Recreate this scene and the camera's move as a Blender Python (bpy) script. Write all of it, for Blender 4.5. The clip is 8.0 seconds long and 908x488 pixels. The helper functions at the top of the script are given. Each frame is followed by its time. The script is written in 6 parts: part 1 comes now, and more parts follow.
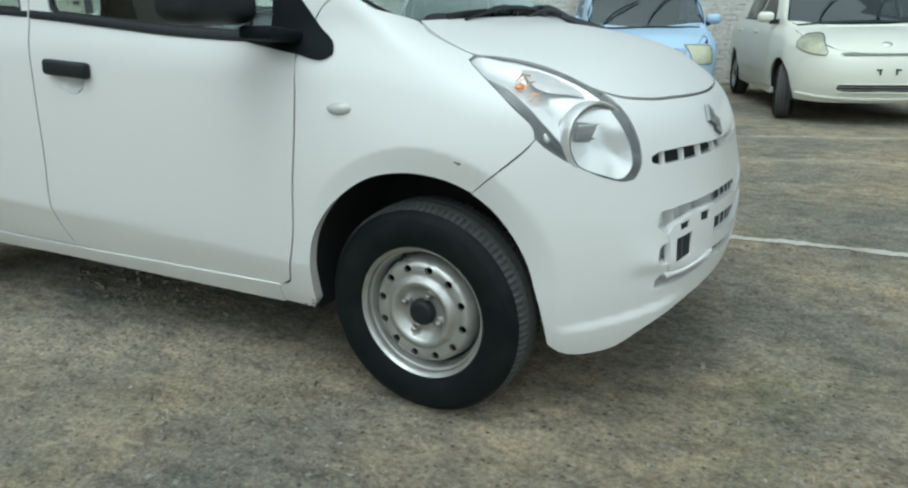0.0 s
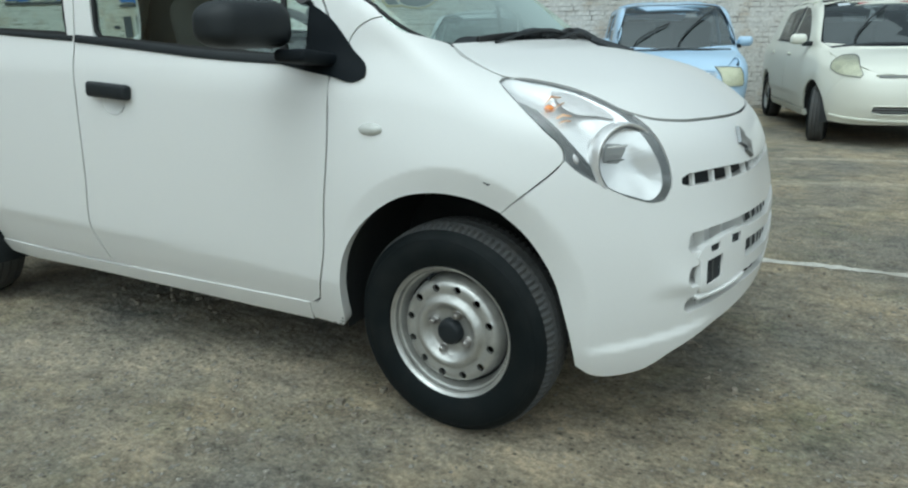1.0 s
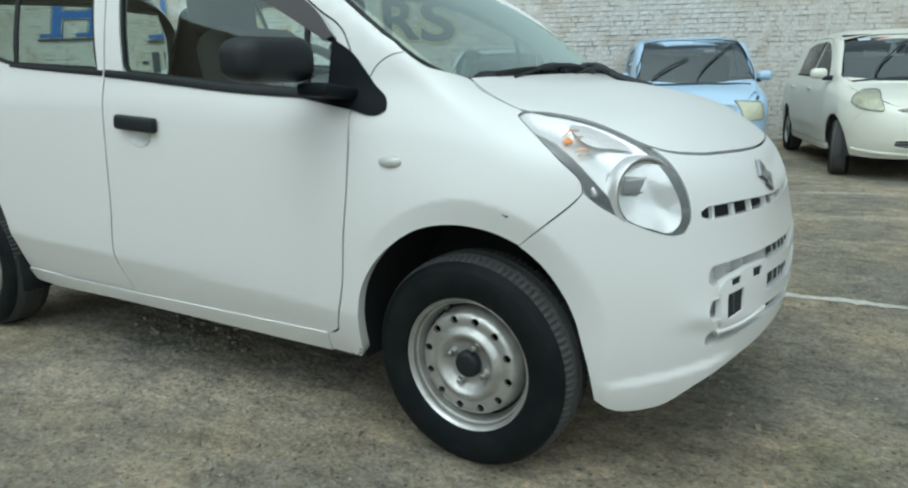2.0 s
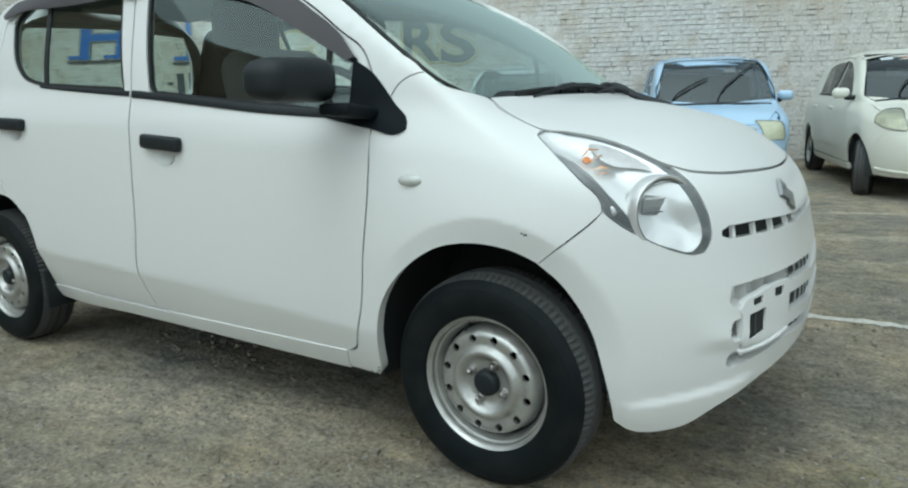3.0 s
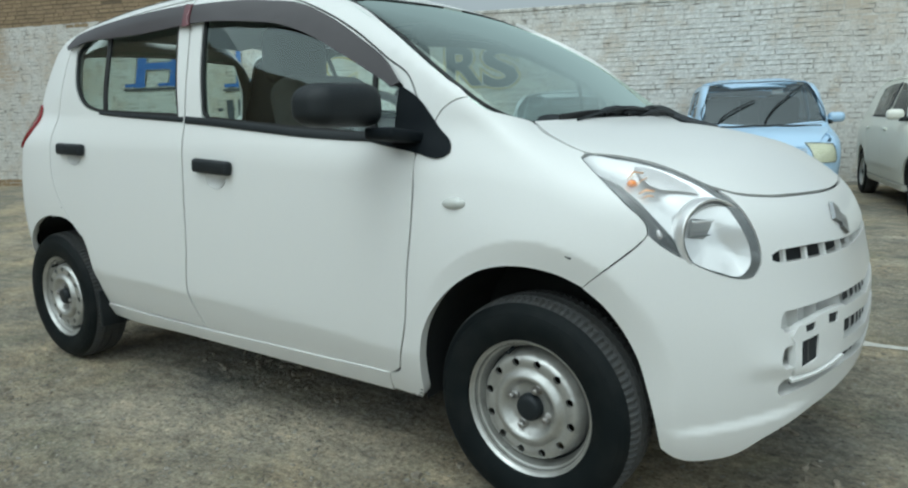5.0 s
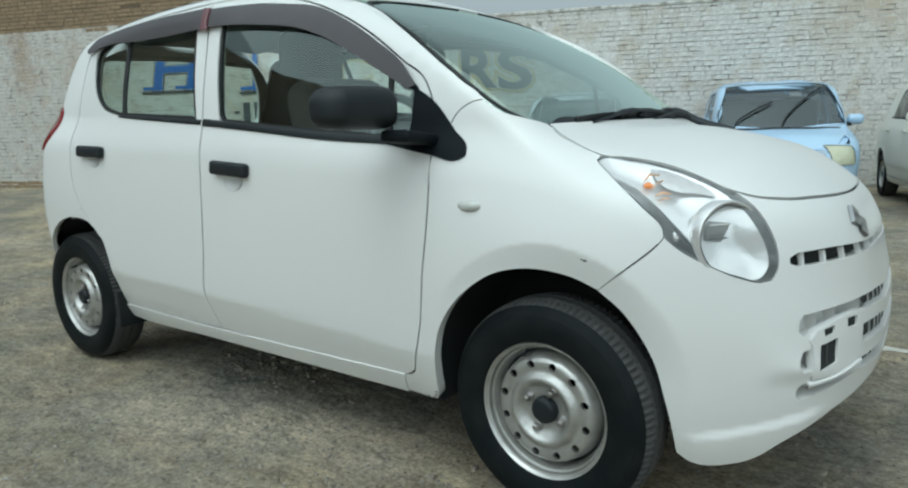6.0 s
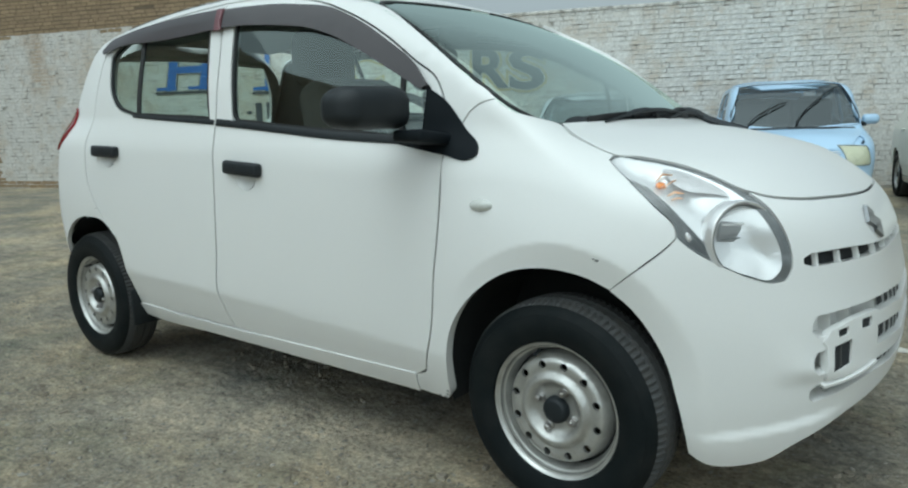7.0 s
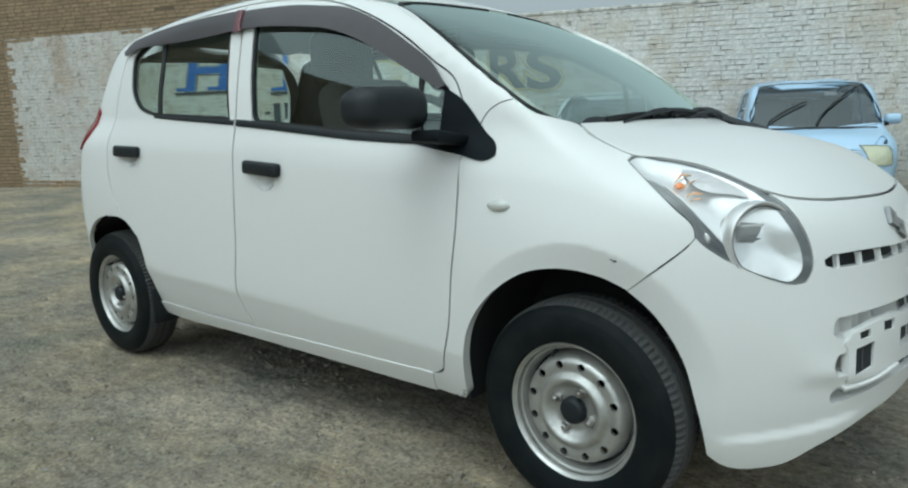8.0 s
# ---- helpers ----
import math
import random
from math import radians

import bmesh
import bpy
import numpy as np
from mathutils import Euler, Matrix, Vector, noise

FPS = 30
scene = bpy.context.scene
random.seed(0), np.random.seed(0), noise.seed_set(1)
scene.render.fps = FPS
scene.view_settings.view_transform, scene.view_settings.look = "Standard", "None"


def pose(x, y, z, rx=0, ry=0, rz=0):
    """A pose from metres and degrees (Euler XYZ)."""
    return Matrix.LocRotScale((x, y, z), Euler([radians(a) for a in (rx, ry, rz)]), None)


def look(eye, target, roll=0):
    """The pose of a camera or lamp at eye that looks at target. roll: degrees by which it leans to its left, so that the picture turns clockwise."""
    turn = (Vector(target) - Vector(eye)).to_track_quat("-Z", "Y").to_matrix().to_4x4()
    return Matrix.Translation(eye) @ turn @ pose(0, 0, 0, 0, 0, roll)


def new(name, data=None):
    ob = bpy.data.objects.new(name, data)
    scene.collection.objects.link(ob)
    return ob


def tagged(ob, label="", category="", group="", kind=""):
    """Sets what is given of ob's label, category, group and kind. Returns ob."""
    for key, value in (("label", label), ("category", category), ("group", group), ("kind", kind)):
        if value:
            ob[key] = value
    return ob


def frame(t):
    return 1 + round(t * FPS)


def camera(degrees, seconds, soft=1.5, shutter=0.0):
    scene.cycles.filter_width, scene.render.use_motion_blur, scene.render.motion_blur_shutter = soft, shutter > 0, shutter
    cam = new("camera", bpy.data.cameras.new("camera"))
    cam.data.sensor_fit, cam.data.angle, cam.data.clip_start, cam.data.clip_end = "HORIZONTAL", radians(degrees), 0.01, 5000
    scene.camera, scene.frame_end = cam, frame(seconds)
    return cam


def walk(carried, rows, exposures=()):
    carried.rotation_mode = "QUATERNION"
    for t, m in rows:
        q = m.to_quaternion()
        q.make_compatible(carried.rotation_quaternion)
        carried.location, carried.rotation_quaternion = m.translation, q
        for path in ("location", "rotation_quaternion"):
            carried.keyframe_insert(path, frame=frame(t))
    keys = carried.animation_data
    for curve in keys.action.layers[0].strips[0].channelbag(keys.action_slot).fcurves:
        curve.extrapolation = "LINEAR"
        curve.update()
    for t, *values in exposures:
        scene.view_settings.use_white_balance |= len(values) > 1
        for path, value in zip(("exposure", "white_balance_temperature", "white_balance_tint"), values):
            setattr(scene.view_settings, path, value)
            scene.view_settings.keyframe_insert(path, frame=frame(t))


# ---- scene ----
from mathutils.geometry import delaunay_2d_cdt

cam = camera(66.0, 8.0, soft=2.2)
ROWS = [
    (0.0, 0.835, -2.144, 1.018, 26.569, -18.090, -0.957),
    (0.5, 0.838, -2.149, 1.017, 27.711, -18.175, -1.042),
    (1.0, 0.838, -2.154, 1.018, 28.925, -16.324, -1.123),
    (1.5, 0.839, -2.155, 1.018, 29.699, -14.749, -1.118),
    (3.0, 0.843, -2.163, 1.016, 31.990, -12.022, -1.241),
    (3.5, 0.842, -2.164, 1.017, 32.641, -11.430, -1.282),
    (4.0, 0.843, -2.166, 1.018, 33.491, -10.842, -1.357),
    (4.5, 0.842, -2.168, 1.016, 34.513, -10.332, -1.500),
    (6.0, 0.841, -2.173, 1.016, 36.586, -9.812, -1.637),
    (6.5, 0.841, -2.176, 1.017, 36.995, -9.817, -1.670),
    (7.0, 0.841, -2.176, 1.015, 37.495, -9.776, -1.662),
    (7.5, 0.841, -2.178, 1.015, 38.193, -9.732, -1.684),
    (8.0, 0.841, -2.182, 1.016, 38.839, -9.740, -1.700),
]
walk(cam, [(t, pose(x, y, z, 90 + pitch, 0, yaw) @ pose(0, 0, 0, 0, 0, roll)) for t, x, y, z, yaw, pitch, roll in ROWS], exposures=[(0.0, 0.1, 5690, -6), (8.0, 0.05, 5690, -6)])

# ---- overcast sky and a wide, weak sun ----
world = bpy.data.worlds.new("overcast_sky")
scene.world = world
world.use_nodes = True
wn = world.node_tree.nodes
wl = world.node_tree.links
sky = wn.new("ShaderNodeTexSky")
sky.sky_type, sky.sun_disc = "NISHITA", False
sky.sun_elevation, sky.sun_rotation = radians(62.2), radians(175)
sky.air_density, sky.dust_density, sky.ozone_density = 1.0, 4.0, 1.0
fade = wn.new("ShaderNodeHueSaturation")
fade.inputs["Saturation"].default_value = 0.12
wl.new(sky.outputs[0], fade.inputs["Color"])
wl.new(fade.outputs[0], wn["Background"].inputs[0])
wn["Background"].inputs[1].default_value = 0.118
sun = new("sun", bpy.data.lights.new("sun", "SUN"))
sun.data.energy, sun.data.angle, sun.data.color = 1.2, radians(110), (1.0, 0.97, 0.93)
sun.matrix_world = look((0.4, -4.4, 8.4), (0, 0, 0))

# ---- materials ----
def material(name, color, rough=0.6, metal=0.0, grain=0.0, grain_size=60.0, stain=0.0, stain_size=3.0, stain_color=None, relief=0.0, coat=0.0, spread=0.0, specular=0.5):
    """A surface with fine grain, broad stains and relief. spread: how much single pieces differ."""
    m = bpy.data.materials.new(name)
    m.use_nodes = True
    n, l = m.node_tree.nodes, m.node_tree.links
    b = n["Principled BSDF"]
    b.inputs["Roughness"].default_value, b.inputs["Metallic"].default_value = rough, metal
    b.inputs["Coat Weight"].default_value, b.inputs["Coat Roughness"].default_value = coat, 0.06
    b.inputs["Specular IOR Level"].default_value = specular
    rgb = n.new("ShaderNodeRGB")
    rgb.outputs[0].default_value = (*color, 1)
    out = rgb.outputs[0]
    at = n.new("ShaderNodeTexCoord").outputs["Object"]

    def noise_at(size, detail=6.0):
        t = n.new("ShaderNodeTexNoise")
        t.inputs["Scale"].default_value, t.inputs["Detail"].default_value = size, detail
        l.new(at, t.inputs["Vector"])
        return t.outputs["Fac"]

    def ramp(fac, lo, hi):
        r = n.new("ShaderNodeMapRange")
        r.inputs["From Min"].default_value, r.inputs["From Max"].default_value = lo, hi
        l.new(fac, r.inputs["Value"])
        return r.outputs["Result"]

    def mix(fac, a, c, blend="MIX", top=1.0):
        x = n.new("ShaderNodeMix")
        x.data_type, x.blend_type = "RGBA", blend
        if fac is None:
            x.inputs["Factor"].default_value = top
        else:
            k = n.new("ShaderNodeMath")
            k.operation = "MULTIPLY"
            k.inputs[1].default_value = top
            l.new(fac, k.inputs[0])
            l.new(k.outputs[0], x.inputs["Factor"])
        for s, v in (("A", a), ("B", c)):
            sock = [i for i in x.inputs if i.name == s and i.type == "RGBA"][0]
            if isinstance(v, tuple):
                sock.default_value = (*v, 1)
            else:
                l.new(v, sock)
        return [o for o in x.outputs if o.type == "RGBA"][0]

    if stain:
        out = mix(ramp(noise_at(stain_size), 0.45, 0.68), out, stain_color or tuple(0.55 * c for c in color), top=stain)
    if grain:
        out = mix(ramp(noise_at(grain_size, 3.0), 0.35, 0.7), out, tuple(max(0.0, c * 0.45) for c in color), top=grain)
    if spread:
        info, geo = n.new("ShaderNodeObjectInfo"), n.new("ShaderNodeNewGeometry")
        add = n.new("ShaderNodeMath")
        add.operation = "ADD"
        l.new(info.outputs["Random"], add.inputs[0])
        l.new(geo.outputs["Random Per Island"], add.inputs[1])
        fr = n.new("ShaderNodeMath")
        fr.operation = "FRACT"
        l.new(add.outputs[0], fr.inputs[0])
        out = mix(fr.outputs[0], out, tuple(c * 0.35 for c in color), top=spread)
    l.new(out, b.inputs["Base Color"])
    if relief:
        h = n.new("ShaderNodeBump")
        h.inputs["Strength"].default_value, h.inputs["Distance"].default_value = min(1.0, relief), 0.004
        l.new(noise_at(grain_size, 5.0), h.inputs["Height"])
        l.new(h.outputs[0], b.inputs["Normal"])
    return m


def glass(name, tint, gloss=1.0, rough=0.0, shade=(1, 1, 1)):
    """A thin pane: tinted, clear straight through, with more gloss at a slant."""
    m = bpy.data.materials.new(name)
    m.use_nodes = True
    n, l = m.node_tree.nodes, m.node_tree.links
    n.remove(n["Principled BSDF"])
    clear, shine, mixed = n.new("ShaderNodeBsdfTransparent"), n.new("ShaderNodeBsdfGlossy"), n.new("ShaderNodeMixShader")
    clear.inputs["Color"].default_value = (*tint, 1)
    shine.inputs["Roughness"].default_value, shine.inputs["Color"].default_value = rough, (*shade, 1)
    slant = n.new("ShaderNodeLayerWeight")
    slant.inputs["Blend"].default_value = 0.5
    up = n.new("ShaderNodeMath")
    up.operation, up.inputs[1].default_value = "POWER", 4.0
    l.new(slant.outputs["Facing"], up.inputs[0])
    k = n.new("ShaderNodeMath")
    k.operation, k.inputs[1].default_value, k.inputs[2].default_value, k.use_clamp = "MULTIPLY_ADD", 0.85 * gloss, 0.085 * gloss, True
    l.new(up.outputs[0], k.inputs[0])
    l.new(k.outputs[0], mixed.inputs[0])
    l.new(clear.outputs[0], mixed.inputs[1])
    l.new(shine.outputs[0], mixed.inputs[2])
    l.new(mixed.outputs[0], n["Material Output"].inputs["Surface"])
    return m


WHITE = material("white_car_paint", (0.75, 0.75, 0.735), rough=0.42, coat=0.35, stain=0.10, stain_size=2.2, stain_color=(0.73, 0.725, 0.69), grain=0.04, grain_size=400)
IVORY = material("pearl_white_paint", (0.74, 0.745, 0.665), rough=0.35, coat=0.5, stain=0.12, stain_size=2.0, stain_color=(0.62, 0.61, 0.53), grain=0.05, grain_size=300)
SKYBLUE = material("light_blue_paint", (0.45, 0.62, 0.80), rough=0.35, coat=0.5, stain=0.15, stain_size=2.0, stain_color=(0.40, 0.54, 0.68), grain=0.05, grain_size=300)
BLACK = material("black_plastic", (0.012, 0.016, 0.019), rough=0.5, specular=0.35, grain=0.4, grain_size=500, relief=0.25, stain=0.2, stain_size=8, stain_color=(0.035, 0.04, 0.042))
SAILBLACK = material("matt_black_plastic", (0.008, 0.011, 0.014), rough=0.6, specular=0.12, grain=0.3, grain_size=500, stain=0.2, stain_size=8, stain_color=(0.02, 0.024, 0.027))
LINER = material("wheel_well_liner", (0.020, 0.023, 0.025), rough=0.85, grain=0.3, grain_size=80, stain=0.4, stain_size=10, stain_color=(0.03, 0.028, 0.025))
UNDER = material("underbody_metal", (0.02, 0.02, 0.02), rough=0.8, grain=0.4, grain_size=30, stain=0.5, stain_size=5, stain_color=(0.05, 0.045, 0.04))
RUBBER = material("tyre_rubber", (0.006, 0.009, 0.010), rough=0.6, specular=0.15, grain=0.3, grain_size=250, stain=0.2, stain_size=12, stain_color=(0.035, 0.034, 0.032), relief=0.2)
TREAD = material("tread_rubber", (0.068, 0.070, 0.070), rough=0.85, grain=0.3, grain_size=200, stain=0.5, stain_size=25, stain_color=(0.075, 0.07, 0.062), relief=0.3)
STEEL = material("silver_wheel_paint", (0.56, 0.56, 0.54), rough=0.42, metal=0.8, grain=0.15, grain_size=200, stain=0.35, stain_size=22, stain_color=(0.26, 0.245, 0.22))
BOLT = material("bolt_steel", (0.42, 0.41, 0.40), rough=0.4, metal=0.9, stain=0.5, stain_size=60, stain_color=(0.2, 0.17, 0.14))
CHROME = material("bright_metal", (0.80, 0.81, 0.82), rough=0.12, metal=1.0, grain=0.05, grain_size=300)
DULLCHROME = material("grey_badge_metal", (0.32, 0.33, 0.34), rough=0.3, metal=0.8, grain=0.2, grain_size=200)
REFLECTOR = material("lamp_reflector", (0.84, 0.84, 0.84), rough=0.2, metal=0.55, stain=0.14, stain_size=28, stain_color=(0.72, 0.73, 0.74), relief=0.3, grain=0.03, grain_size=45)
LAMPGREY = material("lamp_edge_grey", (0.13, 0.138, 0.14), rough=0.3, metal=0.15, stain=0.6, stain_size=45, stain_color=(0.26, 0.27, 0.275), grain=0.1, grain_size=100)
LAMPDARK = material("dark_lamp_trim", (0.055, 0.060, 0.062), rough=0.45, specular=0.3, stain=0.4, stain_size=50, stain_color=(0.11, 0.115, 0.12))
REFLECTIONGREY = material("bowl_reflection_grey", (0.30, 0.31, 0.31), rough=0.3, metal=0.5, stain=0.5, stain_size=60, stain_color=(0.18, 0.19, 0.19))
HAZYLAMP = material("hazy_lamp_reflector", (0.76, 0.76, 0.66), rough=0.3, metal=0.15, coat=0.6, stain=0.6, stain_size=9, stain_color=(0.40, 0.41, 0.36), grain=0.3, grain_size=60)
HAZYCHROME = material("ribbed_lamp_bowl", (0.68, 0.67, 0.67), rough=0.22, metal=0.6, stain=0.4, stain_size=50, stain_color=(0.50, 0.47, 0.46), relief=0.6, grain=0.1, grain_size=70)
AMBER = material("amber_bulb", (0.80, 0.26, 0.05), rough=0.15, coat=0.6, stain=0.2, stain_size=60)
PALEAMBER = material("amber_reflection", (0.86, 0.52, 0.26), rough=0.3, metal=0.3, stain=0.6, stain_size=70, stain_color=(0.85, 0.76, 0.66))
REDLENS = material("red_lamp_lens", (0.24, 0.010, 0.018), rough=0.18, coat=0.7, stain=0.2, stain_size=15)
REPEATER = material("clear_side_lamp", (0.55, 0.56, 0.53), rough=0.15, coat=0.8, stain=0.5, stain_size=40, stain_color=(0.35, 0.35, 0.32))
VISOR = material("smoked_visor", (0.050, 0.044, 0.048), rough=0.32, specular=0.45, coat=0.2, stain=0.25, stain_size=6, stain_color=(0.072, 0.062, 0.067))
VISORCLIP = material("red_visor_clip", (0.13, 0.035, 0.045), rough=0.3, coat=0.3, stain=0.2, stain_size=20)
SEAL = material("rubber_seal", (0.012, 0.013, 0.014), rough=0.6, grain=0.2, grain_size=100)
TRIM = material("grey_cabin_trim", (0.075, 0.075, 0.072), rough=0.75, grain=0.3, grain_size=200, stain=0.2, stain_size=5)
HEADLINER = material("headliner_cloth", (0.34, 0.34, 0.32), rough=0.95, grain=0.2, grain_size=400, stain=0.15, stain_size=4)
SEATCLOTH = material("brown_grey_seat_cloth", (0.048, 0.045, 0.040), rough=0.95, grain=0.4, grain_size=140, stain=0.35, stain_size=12, stain_color=(0.03, 0.026, 0.02), relief=0.4)
DASH = material("dashboard_plastic", (0.06, 0.062, 0.064), rough=0.6, grain=0.3, grain_size=400, relief=0.2)
GLASS = glass("side_window_glass", (0.84, 0.94, 0.91), 1.15, shade=(0.88, 1.0, 0.98))
SCREEN = glass("windscreen_glass", (0.90, 0.97, 0.93), 2.3, shade=(0.86, 1.0, 0.93))
DARKGLASS = glass("far_car_glass", (0.30, 0.36, 0.41), 1.3, shade=(0.88, 0.97, 1.0))
SIDEGLASS = glass("dark_side_glass", (0.28, 0.31, 0.32), 0.6, 0.15)
REARGLASS = glass("dark_rear_glass", (0.22, 0.24, 0.25), 1.5)
LENS = glass("lamp_lens", (0.98, 0.985, 0.985), 0.8)
HAZYLENS = glass("hazy_lamp_lens", (0.82, 0.83, 0.74), 1.0, 0.15)
# ---- body shells: smooth solids, on which panels are laid ----
def spl(keys):
    """A smooth curve through (x, y) keys, for arrays."""
    k = np.array(sorted(keys), float)
    kx, ky = k[:, 0], k[:, 1]
    d = np.diff(ky) / np.diff(kx)
    m = np.concatenate([[d[0]], (d[1:] * np.diff(kx)[:-1] + d[:-1] * np.diff(kx)[1:]) / (kx[2:] - kx[:-2]), [d[-1]]])

    def at(v):
        v = np.asarray(v, float)
        i = np.clip(np.searchsorted(kx, v) - 1, 0, len(kx) - 2)
        h = kx[i + 1] - kx[i]
        s = (v - kx[i]) / h
        c = np.clip(s, 0, 1)
        y = ky[i] * (2 * c**3 - 3 * c**2 + 1) + h * m[i] * (c**3 - 2 * c**2 + c) + ky[i + 1] * (3 * c**2 - 2 * c**3) + h * m[i + 1] * (c**3 - c**2)
        return y + (s - c) * h * np.where(s < 0, m[i], m[i + 1])
    return at


def smax(a, b, k):
    h = np.clip(0.5 + 0.5 * (a - b) / k, 0, 1)
    return b + (a - b) * h + k * h * (1 - h)


def bump(v, lo, hi):
    t = np.clip((v - lo) / (hi - lo), 0, 1)
    return t * t * (3 - 2 * t)


class Shell:
    """A car body as a smooth solid: x ahead from the front axle, y to its left, z up. lower: the tub with bonnet; cabin: the part with the windows."""

    def __init__(self, nose, nose_round, deck, crown, side, plan, cabin_side, cabin_plan, roof, screen, screen_round, tail, tail_round, lean=0.0, crease=0.383, tuck=0.0, chin=0.0, arches=(), soft=(0.1, 0.1, 0.05), nose_power=3.2, crown_power=2.2):
        self.nose, self.deck, self.side, self.plan = spl(nose), spl(deck), spl(side), spl(plan)
        self.cabin_side, self.cabin_plan, self.roof, self.screen, self.tail = spl(cabin_side), spl(cabin_plan), spl(roof), spl(screen), spl(tail)
        self.nose_round, self.crown, self.screen_round, self.tail_round = nose_round, crown, screen_round, tail_round
        self.crease, self.tuck, self.chin = crease, tuck, chin
        self.lean, self.arches, self.soft, self.nose_power, self.crown_power = lean, arches, soft, nose_power, crown_power

    def lower(self, p):
        x, y, z = p[:, 0], np.abs(p[:, 1]), p[:, 2]
        low = self.crease - 0.042 * x - z
        w = self.side(z) - self.plan(x) - self.tuck * 0.5 * (low + np.sqrt(low * low + 0.00004)) * bump(-x, 0.1, 0.5) * bump(x, -2.6, -2.2)
        sx, sz, dent = x, z, 0.0
        for ax, az, ar, tuck, *crisp in self.arches:
            round_off, fade_lo, fade_hi = crisp or (0.0003, 0.30, 0.50)
            up = np.maximum(z - az, 0) if crisp else z - az
            r = np.maximum(np.hypot(x - ax, up), 1e-3)
            near = r < ar
            k = np.where(near, ar / r, 1.0)
            sx, sz = np.where(near, ax + (x - ax) * k, sx), np.where(near, az + up * k, sz)
            dent = dent + tuck * 0.5 * (ar - r + np.sqrt((ar - r) ** 2 + round_off)) * np.where(x > ax, 1.0 + (1.3 * bump(x, ax + 0.02, ax + 0.22) if crisp else 0.0), bump(z, fade_lo, fade_hi))
        w = w - self.lean * np.maximum(sz - 0.60, 0) ** 1.5 * bump(sx, -0.50, 0.10)
        a = y - w
        b = x - self.nose(z) + self.nose_round * (y / 0.7) ** self.nose_power
        c = (z - self.deck(x) + self.crown * (0.3 + 0.7 * bump(x, -0.15, 0.3)) * (y / 0.6) ** self.crown_power) * 0.95
        d = self.tail(z) - x + self.tail_round * (y / 0.65) ** 3
        f = smax(a, b, self.soft[0] * 1.6) + dent
        if self.chin:
            edge = 0.402 - 0.10 * (y / 0.6) ** 2.2
            f = f - self.chin * (1 - bump(z, edge - 0.016, edge + 0.008)) * bump(x, 0.33, 0.42) * bump(z, 0.12, 0.20) * bump(y, 0.40, 0.52)
        f = smax(f, c, self.soft[1])
        return smax(smax(f, d, 0.1), 0.16 - z, 0.03)

    def cabin(self, p):
        x, y, z = p[:, 0], np.abs(p[:, 1]), p[:, 2]
        a = (y - self.cabin_side(z) + self.cabin_plan(x) + 0.12 * np.maximum(0.95 - z, 0)) * 0.95
        b = (x - self.screen(z) + self.screen_round * (y / 0.6) ** 2) * 0.62
        c = z - self.roof(x) + 0.03 * (y / 0.5) ** 2
        d = self.tail(z) - x + 1.6 * self.tail_round * (y / 0.65) ** 3
        f = smax(a, b, 0.05)
        f = smax(f, c, self.soft[1])
        return smax(smax(f, d, 0.08), 0.45 - z, 0.03)

    def solid(self, p):
        return -smax(-self.lower(p), -self.cabin(p), self.soft[2])

    def cast(self, start, way, far, field=None):
        """Where rays from outside first meet the surface."""
        field = field or self.solid
        start, way = np.atleast_2d(start).astype(float), np.atleast_2d(way).astype(float)
        n = len(start)
        lo, hi, done = np.zeros(n), np.full(n, float(far)), np.zeros(n, bool)
        for s in np.linspace(0, far, 90)[1:]:
            v = field(start + s * way)
            new_in = (v < 0) & ~done
            hi[new_in] = s
            done |= new_in
            lo[~done] = s
        for _ in range(26):
            mid = (lo + hi) / 2
            v = field(start + mid[:, None] * way) < 0
            hi, lo = np.where(v, mid, hi), np.where(v, lo, mid)
        return start + hi[:, None] * way, done

    def normal(self, p, field=None):
        field = field or self.solid
        e = 0.002
        g = np.stack([field(p + d) - field(p - d) for d in np.eye(3) * e], 1)
        return g / np.maximum(np.linalg.norm(g, axis=1, keepdims=True), 1e-9)


